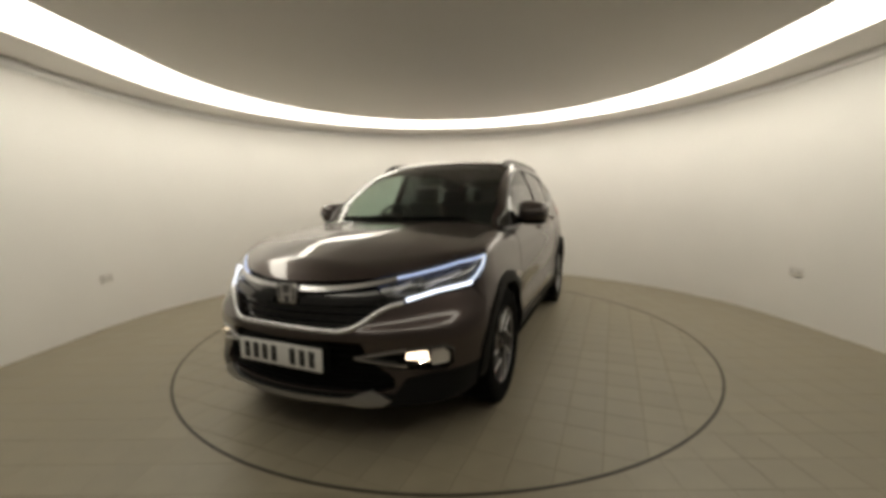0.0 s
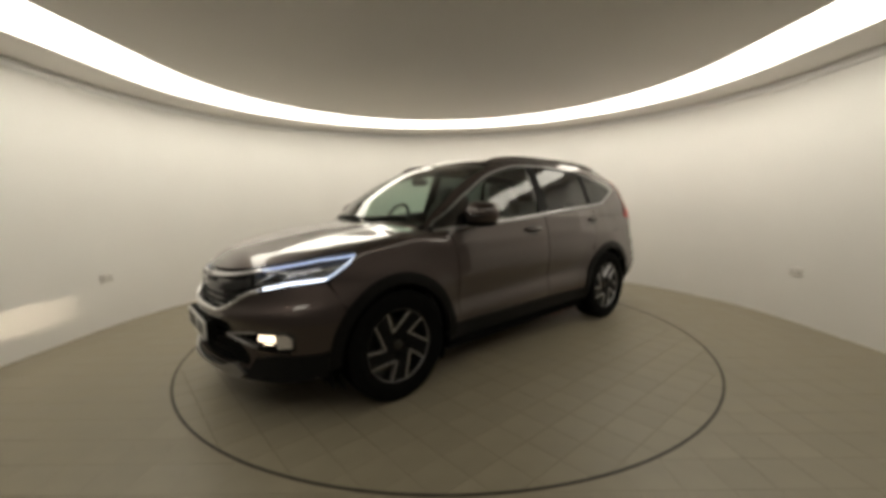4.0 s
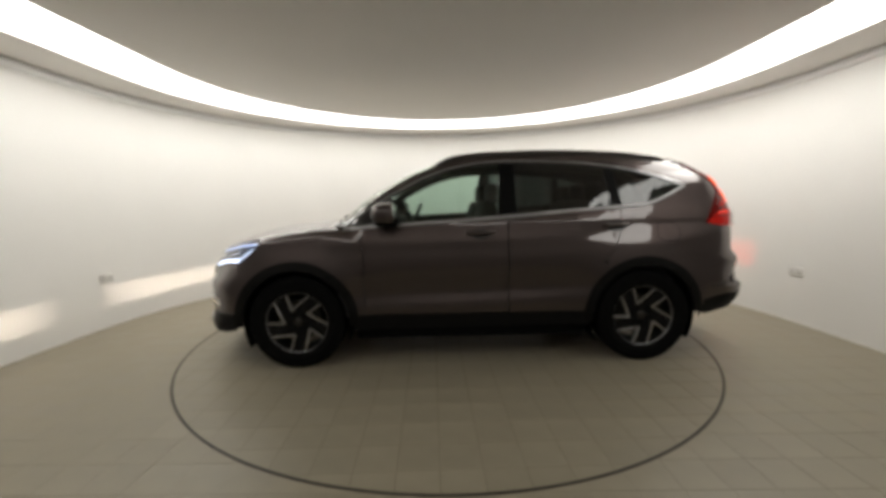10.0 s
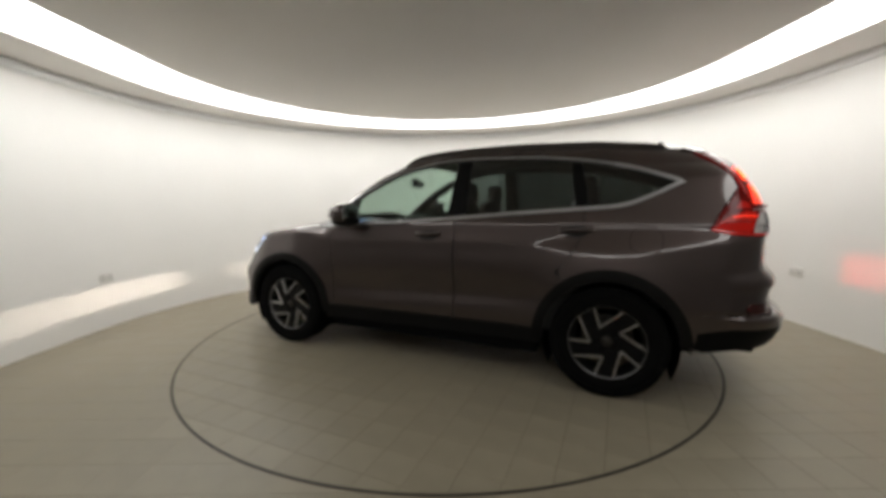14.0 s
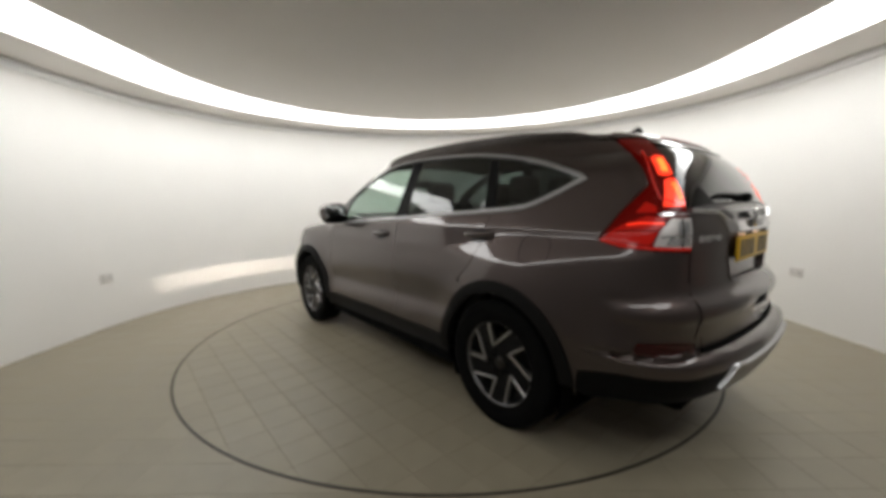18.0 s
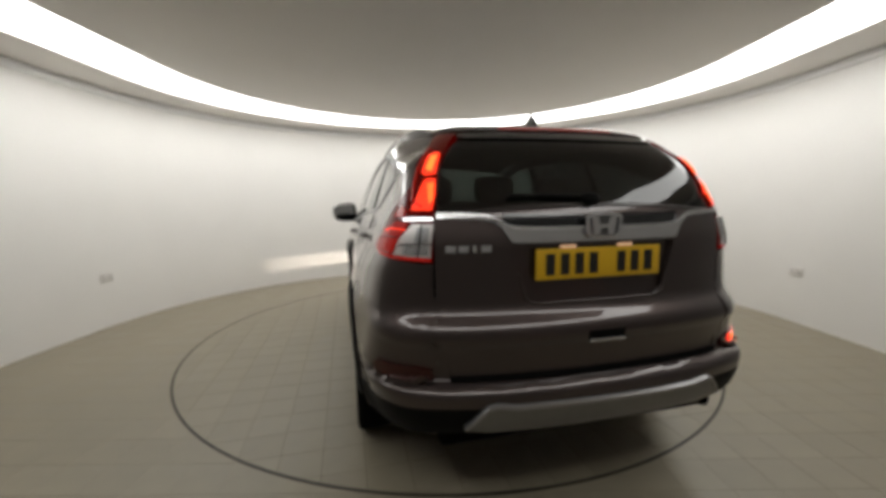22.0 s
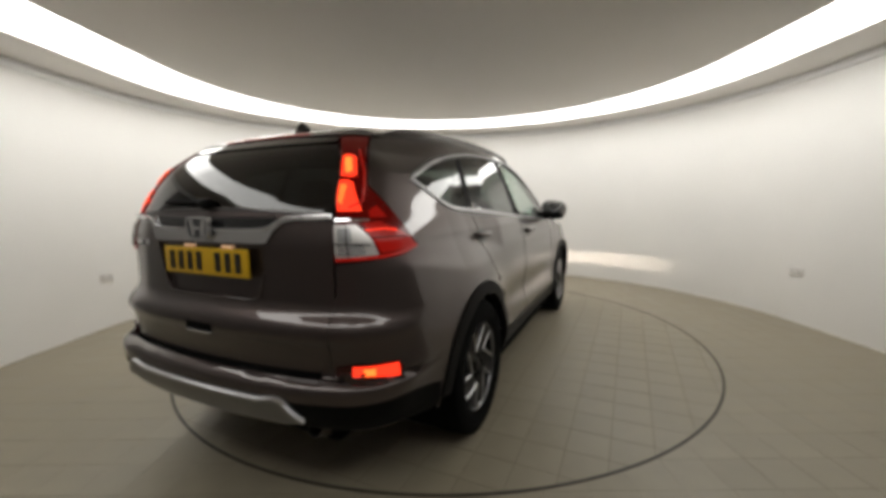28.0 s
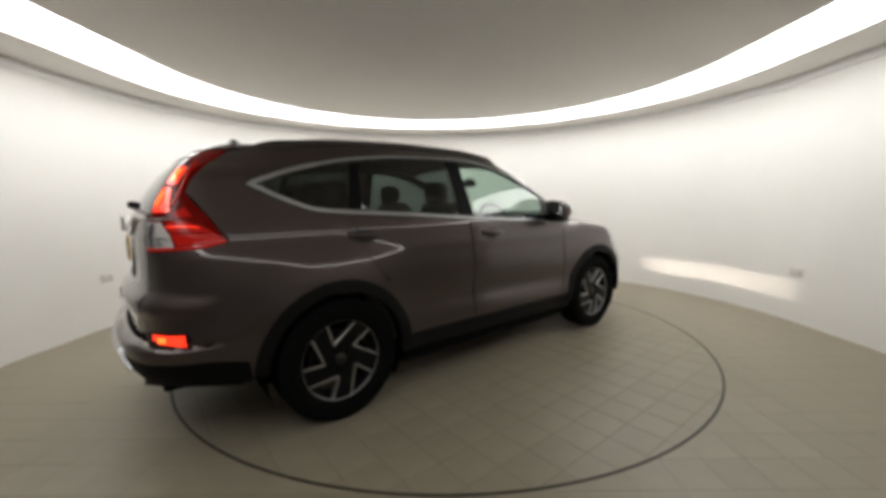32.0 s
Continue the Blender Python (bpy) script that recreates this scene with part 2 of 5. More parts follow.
def slab_mesh(poly, thick, bevel=0.0025):
    me = bpy.data.meshes.new("tile")
    cx, cy = sum(p[0] for p in poly) / len(poly), sum(p[1] for p in poly) / len(poly)
    n = len(poly)
    inner = []
    for x, y in poly:
        d = math.hypot(x - cx, y - cy) or 1
        inner.append((x - (x - cx) / d * bevel * 1.4, y - (y - cy) / d * bevel * 1.4))
    vs = [(x, y, -thick) for x, y in poly] + [(x, y, -bevel) for x, y in poly] + [(x, y, 0) for x, y in inner]
    fs = [tuple(range(2 * n, 3 * n))]
    for k in range(n):
        j = (k + 1) % n
        fs += [(k, j, n + j, n + k), (n + k, n + j, 2 * n + j, 2 * n + k)]
    me.from_pydata(vs, [], fs)
    return me


# ---- the car's shape: one smooth body, from which every panel is cut ----
def spline(*pts):
    """A smooth monotone curve through (x, y) points."""
    xs, ys = np.array([p[0] for p in pts], float), np.array([p[1] for p in pts], float)
    if xs[0] > xs[-1]:
        xs, ys = xs[::-1], ys[::-1]
    h, d = np.diff(xs), np.diff(ys) / np.diff(xs)
    m = np.empty_like(xs)
    m[0], m[-1] = d[0], d[-1]
    for k in range(1, len(xs) - 1):
        if d[k - 1] * d[k] <= 0:
            m[k] = 0
        else:
            w1, w2 = 2 * h[k] + h[k - 1], h[k] + 2 * h[k - 1]
            m[k] = (w1 + w2) / (w1 / d[k - 1] + w2 / d[k])

    gx = np.linspace(xs[0], xs[-1], 5000)
    i = np.clip(np.searchsorted(xs, gx) - 1, 0, len(h) - 1)
    t = (gx - xs[i]) / h[i]
    gy = (2 * t**3 - 3 * t**2 + 1) * ys[i] + (t**3 - 2 * t**2 + t) * h[i] * m[i] + (3 * t**2 - 2 * t**3) * ys[i + 1] + (t**3 - t**2) * h[i] * m[i + 1]
    gx = np.concatenate([[xs[0] - 2], gx, [xs[-1] + 2]])
    gy = np.concatenate([[ys[0] - 2 * m[0]], gy, [ys[-1] + 2 * m[-1]]])
    gs = np.gradient(gy, gx)

    def f(x, steep=False):
        return np.interp(x, gx, gs if steep else gy)

    return f


PLAN = spline((2.3, 0.80), (1.9, 0.865), (1.5, 0.892), (1.1, 0.89), (0.3, 0.885), (-0.8, 0.89), (-1.3, 0.895), (-1.7, 0.872), (-2.0, 0.835), (-2.4, 0.77))
LEAN = spline((0.2, -0.07), (0.3, -0.035), (0.42, -0.007), (0.52, -0.002), (0.66, 0.002), (0.8, -0.010), (0.9, -0.026), (0.965, -0.037), (1.03, -0.0485), (1.055, -0.0530), (1.075, -0.0570), (1.09, -0.0635), (1.2, -0.114), (1.35, -0.175), (1.53, -0.250), (1.7, -0.32))
TOPLINE = spline((2.3, 0.74), (2.17, 0.845), (2.07, 0.8985), (2.03, 0.9205), (2.0, 0.9335), (1.96, 0.9455), (1.9, 0.962), (1.7, 1.010), (1.45, 1.050), (1.3, 1.0655), (1.16, 1.0795), (1.10, 1.0875), (0.9, 1.252), (0.65, 1.403), (0.4, 1.519), (0.15, 1.592), (-0.15, 1.622), (-0.55, 1.629), (-1.0, 1.616), (-1.45, 1.586), (-1.9, 1.540), (-2.3, 1.46))
NOSE = spline((0.15, 2.05), (0.22, 2.17), (0.29, 2.225), (0.36, 2.212), (0.45, 2.202), (0.53, 2.207), (0.585, 2.214), (0.61, 2.213), (0.66, 2.199), (0.75, 2.185), (0.84, 2.155), (0.95, 2.08))
TAIL = spline((0.2, -1.95), (0.30, -2.10), (0.37, -2.20), (0.44, -2.252), (0.50, -2.270), (0.548, -2.274), (0.570, -2.262), (0.580, -2.228), (0.590, -2.208), (0.615, -2.204), (0.70, -2.216), (0.738, -2.230), (0.762, -2.228), (0.778, -2.2205), (0.832, -2.1795), (0.850, -2.1745), (0.872, -2.173), (0.93, -2.172), (1.05, -2.173), (1.15, -2.155), (1.25, -2.11), (1.35, -2.05), (1.45, -1.97), (1.56, -1.86))
FOLD = spline((2.1, 0.05), (1.95, 0.06), (1.8, 0.12), (1.66, 0.16), (1.49, 0.17), (1.28, 0.20), (1.17, 0.30), (1.0, 0.4))
F_AXLE, R_AXLE, HUB_Z = 1.31, -1.29, 0.348


def slope(f, x):
    return f(x, True)


def smax(a, b, k):
    h = np.maximum(k - np.abs(a - b), 0) / k
    return np.maximum(a, b) + h * h * k / 4


def solid(x, y, z):
    """Below nought inside the body, above nought outside."""
    y = np.abs(y)
    flare = 0.0
    for cx in (F_AXLE, R_AXLE):
        r = np.sqrt((x - cx) ** 2 + (z - HUB_Z) ** 2)
        flare = flare + 0.018 * np.exp(-(((r - 0.40) / 0.13) ** 2))
    crease = 0.0045 * np.exp(-(((z - 0.93 - 0.035 * (0.6 - x) * 0.5) / 0.045) ** 2)) * np.clip((1.25 - x) / 0.4, 0, 1) * np.clip((x + 1.0) / 0.8, 0, 1)
    zc = z - 0.575 + 0.03 * x
    dish = -0.034 * np.exp(-((zc / np.where(zc < 0, 0.078, 0.125)) ** 2)) * np.exp(-((x / 0.95) ** 4))
    low = 0.897 + 0.15 * np.clip(x + 1.05, 0, 0.26) + 0.2 * np.clip(-1.45 - x, 0, 0.4)
    high = np.maximum(1.052 - 0.25 * np.clip(x + 1.24, 0, 0.46), low)
    fall = 0.008 * (np.logaddexp(0, (z - low) / 0.008) - np.logaddexp(0, (z - high) / 0.008))
    hip = -0.27 * fall * np.clip((-0.72 - x) / 0.14, 0, 1) * (1 - 0.8 * np.clip((z - 1.06) / 0.45, 0, 1))
    tuck = -0.50 * np.clip(z - 1.34, 0, 0.3) * np.clip((-1.15 - x) / 0.55, 0, 1.1) ** 1.5 * np.clip((z - 1.34) / 0.1, 0, 1)
    last = np.clip((-1.60 - x) / 0.42, 0, 1)
    last = last * last * (3 - 2 * last)
    bumper = last * (0.022 * np.exp(-(((z - 0.59) / 0.065) ** 2)) - 0.022 * np.clip((0.50 - z) / 0.1, 0, 1))
    side = (y - PLAN(x) - LEAN(z) - flare - crease - dish - hip - tuck - bumper) / 1.04
    cabin = np.clip((1.2 - x) / 0.3, 0, 1)
    xs = x + (0.06 + 0.11 * cabin) * y * y + 0.13 * cabin * np.clip(x + 0.6, 0, 1) * y**6
    ridge = 0.0009 * np.exp(-(((y - 0.43) / 0.022) ** 2)) * np.clip((x - 1.10) / 0.1, 0, 1) * np.clip((1.90 - x) / 0.1, 0, 1)
    bulge = 0.004 * y + 0.00076 * (np.logaddexp(0, (y - FOLD(x)) / 0.010) - np.logaddexp(0, -FOLD(x) / 0.010))
    crown = cabin * (0.05 * y**2 + 0.085 * y**4) + (1 - cabin) * bulge
    top = (z - ridge - (TOPLINE(xs) - crown)) / np.sqrt(1 + slope(TOPLINE, xs) ** 2)
    bow = 0.40 + 0.14 * np.clip((z - 0.58) / 0.2, 0, 1)
    rib = 0.013 * np.exp(-(((z - 0.56 - 0.11 * y) / 0.042) ** 2)) * np.clip((y - 0.26) / 0.16, 0, 1)
    nose = (x - (NOSE(z) + rib - bow * y**2 - 0.16 * y**6)) / np.sqrt(1 + slope(NOSE, z) ** 2 + (1.2 * y) ** 2)
    tail = (TAIL(z) + 0.13 * y**2 + 0.30 * y**6 - x) / np.sqrt(1 + np.minimum(slope(TAIL, z) ** 2, 3))
    g = smax(side, top, 0.05 + 0.035 * np.clip((1.1 - x) / 0.4, 0, 1))
    g = smax(g, nose, 0.09)
    return smax(g, tail, 0.13)


CHARTS = {
    "side": (lambda u, v: (u, 0 * u, v), lambda u, v: (0 * u, 0 * u + 1, 0 * u), lambda p: (p[0], p[2])),
    "top": (lambda u, v: (u, v, 0 * u + 0.6), lambda u, v: (0 * u, 0 * u, 0 * u + 1), lambda p: (p[0], p[1])),
    "front": (lambda u, v: (0 * u + 1.0, 0 * u, v), lambda u, v: (np.cos(u), np.sin(u), 0 * u), lambda p: (math.atan2(p[1], p[0] - 1.0), p[2])),
    "rear": (lambda u, v: (0 * u - 1.0, 0 * u, v), lambda u, v: (-np.cos(u), np.sin(u), 0 * u), lambda p: (math.atan2(p[1], -1.0 - p[0]), p[2])),
    "ring": (lambda u, v: (u, 0 * u, 0 * u + 0.95), lambda u, v: (0 * u, np.cos(v), np.sin(v)), lambda p: (p[0], math.atan2(p[2] - 0.95, p[1]))),
}


def lift(chart, u, v):
    """Points of the body's skin over chart coordinates, with their normals."""
    u, v = np.asarray(u, float), np.asarray(v, float)
    org, way, _ = CHARTS[chart]
    o, w = org(u, v), way(u, v)
    lo, hi = np.zeros_like(u), np.full_like(u, 1.7)
    for _ in range(27):
        mid = (lo + hi) / 2
        out = solid(o[0] + w[0] * mid, o[1] + w[1] * mid, o[2] + w[2] * mid) > 0
        hi, lo = np.where(out, mid, hi), np.where(out, lo, mid)
    p = np.stack([o[k] + w[k] * lo for k in range(3)], -1)
    e = 0.006
    x, y, z = p.T
    n = np.stack([solid(x + e, y, z) - solid(x - e, y, z), solid(x, y + e, z) - solid(x, y - e, z), solid(x, y, z + e) - solid(x, y, z - e)], -1)
    return p, n / np.linalg.norm(n, axis=1)[:, None]


def strike(ox, oy, oz, wx, wy, wz):
    """Where a ray from inside the body leaves it."""
    lo, hi = 0.0, 1.7
    for _ in range(24):
        mid = (lo + hi) / 2
        if solid(ox + wx * mid, oy + wy * mid, oz + wz * mid) > 0:
            hi = mid
        else:
            lo = mid
    return (float(ox + wx * lo), float(oy + wy * lo), float(oz + wz * lo))


def S(x, z):
    """A point on the left flank."""
    return strike(x, 0.0, z, 0, 1, 0)


def T(x, y):
    """A point on the bonnet, screen or roof."""
    return strike(x, y, 0.6, 0, 0, 1)


def N(y, z):
    """A point on the nose at the given half width."""
    return strike(1.0, y, z, 1, 0, 0)


def R(y, z):
    """A point on the tail at the given half width."""
    return strike(-1.0, y, z, -1, 0, 0)


def inside(poly, x, y):
    px, py = np.array(poly).T
    qx, qy = np.roll(px, -1), np.roll(py, -1)
    x, y = np.asarray(x)[:, None], np.asarray(y)[:, None]
    cross = ((py > y) != (qy > y)) & (x < (qx - px) * (y - py) / np.where(qy == py, 1e-9, qy - py) + px)
    return cross.sum(1) % 2 == 1


def dense(poly, step):
    out = []
    for (ax, ay), (bx, by) in zip(poly, poly[1:] + poly[:1]):
        n = max(1, int(math.hypot(bx - ax, by - ay) / step + 0.5))
        out += [(ax + (bx - ax) * k / n, ay + (by - ay) * k / n) for k in range(n)]
    return out


def arc(cx, cz, r, a0, a1, n=24):
    return [(cx + r * math.cos(radians(a0 + (a1 - a0) * k / n)), cz + r * math.sin(radians(a0 + (a1 - a0) * k / n))) for k in range(n + 1)]


def panel(name, chart, pts, mat, parent, raise_by=0.0, thick=0.014, step=0.03, holes=(), right=False, label="", gap=0.0, shape=None):
    """A sheet of the body's skin inside the outline pts (points on the skin), with folded-in edges; raise_by lifts it off the skin."""
    to = CHARTS[chart][2]
    loops = [dense([to(p) for p in loop], step) for loop in (pts, *holes)]
    co, edges = [], []
    for loop in loops:
        k0 = len(co)
        co += loop
        edges += [(k0 + k, k0 + (k + 1) % len(loop)) for k in range(len(loop))]
    edge_n = len(co)
    b = np.array(loops[0])
    gx, gy = np.meshgrid(np.arange(b[:, 0].min() + step / 2, b[:, 0].max(), step), np.arange(b[:, 1].min() + step / 2, b[:, 1].max(), step))
    gx, gy = gx.ravel(), gy.ravel()
    if len(gx):
        ok = inside(loops[0], gx, gy)
        for h in loops[1:]:
            ok &= ~inside(h, gx, gy)
        gx, gy = gx[ok], gy[ok]
        if len(gx):
            every = np.array(co)
            d = np.min((gx[:, None] - every[None, :, 0]) ** 2 + (gy[:, None] - every[None, :, 1]) ** 2, axis=1)
            ok = d > (0.45 * step) ** 2
            co += list(zip(gx[ok].tolist(), gy[ok].tolist()))
    from mathutils.geometry import delaunay_2d_cdt
    vs, es, fs, *_ = delaunay_2d_cdt([Vector(c) for c in co], edges, [], 0, 1e-5)
    uv = np.array([(v.x, v.y) for v in vs])
    fs = [tuple(f) for f in fs]
    cen = np.array([uv[list(f)].mean(0) for f in fs])
    ok = inside(loops[0], cen[:, 0], cen[:, 1])
    for h in loops[1:]:
        ok &= ~inside(h, cen[:, 0], cen[:, 1])
    fs = [f for f, k in zip(fs, ok) if k]
    p, nrm = lift(chart, uv[:, 0], uv[:, 1])
    up = raise_by if shape is None else raise_by + shape(p)[:, None]
    p = p + nrm * up
    a, bb, c = p[fs[0][0]], p[fs[0][1]], p[fs[0][2]]
    wind = sum(np.dot(np.cross(p[f[1]] - p[f[0]], p[f[2]] - p[f[0]]), nrm[f[0]]) for f in fs[:20])
    if wind < 0:
        fs = [f[::-1] for f in fs]
    count = {}
    for f in fs:
        for k in range(3):
            count[(f[k], f[(k + 1) % 3])] = 1
    rim = [(i, j) for i, j in count if (j, i) not in count]
    used = {}
    n0 = len(p)
    verts, norms = p.tolist(), nrm.tolist()
    # rim: a second ring for the fold, so that the face keeps its clean normals
    for i, j in rim:
        for k in (i, j):
            if k not in used:
                used[k] = len(verts)
                verts += [p[k].tolist(), (p[k] - nrm[k] * thick).tolist()]
    faces = list(fs) + [(used[j], used[i], used[i] + 1, used[j] + 1) for i, j in rim]
    me = bpy.data.meshes.new(name)
    if right:
        verts = [(x, -y, z) for x, y, z in verts]
        faces = [f[::-1] for f in faces]
    me.from_pydata(verts, [], faces)
    me.materials.append(mat)
    nf = len(fs)
    sm = [True] * nf + [False] * (len(faces) - nf)
    me.polygons.foreach_set("use_smooth", sm)
    if shape is None:
        sign = -1 if right else 1
        cn = [(norms[k][0], sign * norms[k][1], norms[k][2]) if k < n0 else (0, 0, 0) for k in range(len(verts))]
        me.normals_split_custom_set_from_vertices(cn)
    ob = new(name, me)
    ob.parent = parent
    if label:
        tagged(ob, label)
    return ob


def both(name, chart, pts, mat, parent, **kw):
    return [panel(name, chart, pts, mat, parent, right=r, **kw) for r in (False, True)]


def path_strip(name, pts, wide, mat, parent, high=0.006, chart="ring", right=False, label="", step=0.02, lifted=0.0, taper=0.0):
    """A raised strip that follows points on the skin; wide: metres across."""
    c = [Vector(p) for p in pts]
    line = [c[0]]
    for a, b in zip(c, c[1:]):
        n = max(1, int((b - a).length / step))
        line += [a + (b - a) * k / n for k in range(1, n + 1)]
    to = CHARTS[chart][2]
    uv = np.array([to(p) for p in line])
    p, nrm = lift(chart, uv[:, 0], uv[:, 1])
    tang = np.gradient(p, axis=0)
    tang /= np.linalg.norm(tang, axis=1)[:, None] + 1e-9
    across = np.cross(nrm, tang)
    across /= np.linalg.norm(across, axis=1)[:, None] + 1e-9
    bm = bmesh.new()
    rows = []
    far = np.concatenate(([0.0], np.cumsum(np.linalg.norm(np.diff(p, axis=0), axis=1))))
    for k in range(len(p)):
        row = []
        ends = 1.0 if not taper else 0.12 + 0.88 * math.sin(min(1.0, min(far[k], far[-1] - far[k]) / taper) * math.pi / 2)
        for s, h in ((-0.5, -0.004), (-0.5, 0.6), (-0.3, 1.0), (0.3, 1.0), (0.5, 0.6), (0.5, -0.004)):
            q = p[k] + across[k] * s * wide * (0.4 + 0.6 * ends) + nrm[k] * (lifted + (high * ends * h if h > 0 else h))
            row.append(bm.verts.new((q[0], -q[1] if right else q[1], q[2])))
        rows.append(row)
    for a, b in zip(rows, rows[1:]):
        for k in range(5):
            bm.faces.new((a[k], a[k + 1], b[k + 1], b[k]))
    for e in (rows[0], rows[-1]):
        bm.faces.new(e)
    bmesh.ops.recalc_face_normals(bm, faces=bm.faces)
    return part(name, smooth(bm, 50), mat, parent, label)


# ---- the car ----
car = new("car")
tagged(car, "brown-grey metallic family SUV with its lamps lit, on the turntable", "car")

BELT = spline((0.98, 1.035), (0.54, 1.06), (0.12, 1.085), (-0.29, 1.112), (-0.71, 1.145), (-1.13, 1.172), (-1.34, 1.19), (-1.5, 1.245), (-1.66, 1.325))
HEAD = spline((0.98, 1.035), (0.9, 1.095), (0.73, 1.205), (0.55, 1.31), (0.33, 1.42), (0.12, 1.485), (-0.10, 1.522), (-0.31, 1.532), (-0.74, 1.52), (-1.09, 1.485), (-1.39, 1.425), (-1.66, 1.335))


def run(f, x0, x1, n=16, dz=0.0):
    return [(x0 + (x1 - x0) * k / n, float(f(x0 + (x1 - x0) * k / n)) + dz) for k in range(n + 1)]


def flank(pts):
    return [S(x, z) for x, z in pts]


ARCH = 0.452


def arch_side(cx, r, z0):
    """The angle at which an arch meets the height z0."""
    return math.degrees(math.asin((z0 - HUB_Z) / r))


def hood_edge(x):
    return 0.705 + 0.03 * math.sin(max(0.0, min(1.0, (x - 1.0) / 1.1)) * math.pi) - 0.16 * max(0.0, x - 1.62) ** 1.3


SILL = 0.40
a0 = arch_side(F_AXLE, ARCH, SILL)
HOODZ = spline((0.0, 0.838), (0.2, 0.842), (0.42, 0.858), (0.53, 0.879), (0.62, 0.898), (0.70, 0.918), (0.78, 0.944))
# bonnet
hood = [T(1.10 - 0.2 * y * y, y) for y in np.linspace(-0.70, 0.70, 15)]
hood += [T(x, hood_edge(x)) for x in np.linspace(1.05, 1.56, 10)]
E0, E1 = hood_edge(1.56), N(0.715, float(HOODZ(0.715)) + 0.004)
CORNER = [(1.56 + (E1[0] - 1.56) * k, E0 + (0.715 - E0) * k) for k in (0.2, 0.4, 0.6, 0.8)]
hood += [T(x, y) for x, y in CORNER]
hood += [N(y, float(HOODZ(abs(y))) + 0.004) for y in np.linspace(0.715, -0.715, 31)]
hood += [T(x, -y) for x, y in CORNER[::-1]]
hood += [T(x, -hood_edge(x)) for x in np.linspace(1.56, 1.05, 10)]
panel("bonnet", "top", hood, M_PAINT, car, step=0.013)
# front wings
wing = [S(0.812, SILL)] + [S(0.812, z) for z in np.linspace(0.5, 0.80, 5)] + [S(0.822, 0.92), S(0.85, 1.0), S(0.885, 1.028), S(0.985, 1.026)]
wing += [T(x, hood_edge(x) + 0.006) for x in np.linspace(1.05, 1.56, 10)]
wing += [T(x, y + 0.006) for x, y in CORNER]
wing += [N(0.722, float(HOODZ(0.722)) + 0.004), N(0.76, float(HOODZ(0.76)) + 0.002), S(1.548, 0.966), S(1.615, 0.884), S(1.695, 0.822), S(1.728, 0.797), S(1.692, 0.70)]
wing += flank(arc(F_AXLE, HUB_Z, ARCH, 40, 180 - a0, 40))
both("front_wing", "ring", wing, M_PAINT, car, step=0.025)
# doors
door = flank([(0.805, SILL), (0.805, 0.80), (0.815, 0.92), (0.843, 1.0), (0.872, 1.026)] + run(BELT, 0.84, -0.262, 16, -0.012) + [(-0.262, SILL)])
both("front_door", "side", door, M_PAINT, car)
rdoor = flank(run(BELT, -0.270, -1.135, 10, -0.012) + [(-1.12, 1.0), (-1.06, 0.87), (-0.97, 0.765)] + arc(R_AXLE, HUB_Z, ARCH + 0.006, 56, a0, 10) + [(-0.80, SILL), (-0.270, SILL)])
both("rear_door", "side", rdoor, M_PAINT, car, step=0.014)
# quarter panels with the pillar behind the last window
LAMP_OUT = [S(-1.80, 1.048), S(-1.878, 1.175), S(-1.952, 1.287), S(-1.925, 1.345), S(-1.836, 1.436), S(-1.737, 1.505)]
LAMP_OUT_GAP = [S(-1.793, 1.048), S(-1.872, 1.177), S(-1.944, 1.287), S(-1.918, 1.342), S(-1.829, 1.433), S(-1.727, 1.504)]
quarter = flank(arc(R_AXLE, HUB_Z, ARCH, 54, 180 - a0 + 10, 34))
quarter += [S(-1.78, 0.575), R(0.80, 0.575), R(0.625, 0.588)] + [R(0.622, z) for z in np.linspace(0.66, 1.0, 7)] + [S(-2.0, 1.012), S(-1.90, 1.02)] + LAMP_OUT_GAP
quarter += [T(-1.66, 0.535), T(-1.5, 0.57), T(-1.3, 0.60), S(-1.09, 1.502)] + flank(run(HEAD, -1.14, -1.64, 10, 0.016)) + [S(-1.69, 1.325)] + flank(run(BELT, -1.64, -1.142, 12, -0.012)) + flank([(-1.127, 1.0), (-1.067, 0.87), (-0.99, 0.78)])
both("quarter_panel", "ring", quarter, M_PAINT, car, step=0.014)
both("pillar_lining", "ring", quarter, M_CABIN, car, raise_by=-0.03, thick=0.004, step=0.05)
# roof side rails and windscreen pillars
cant = flank(run(HEAD, 1.0, -1.09, 30, 0.014)) + [T(x, 0.60) for x in np.linspace(-1.3, 0.0, 8)] + [T(0.25, 0.615), T(0.45, 0.635), T(0.65, 0.66), T(0.85, 0.69), T(0.97, 0.705)]
both("cant_rail", "ring", cant, M_PAINT, car, step=0.02)
both("rail_lining", "ring", cant, M_CABIN, car, raise_by=-0.03, thick=0.004, step=0.05)
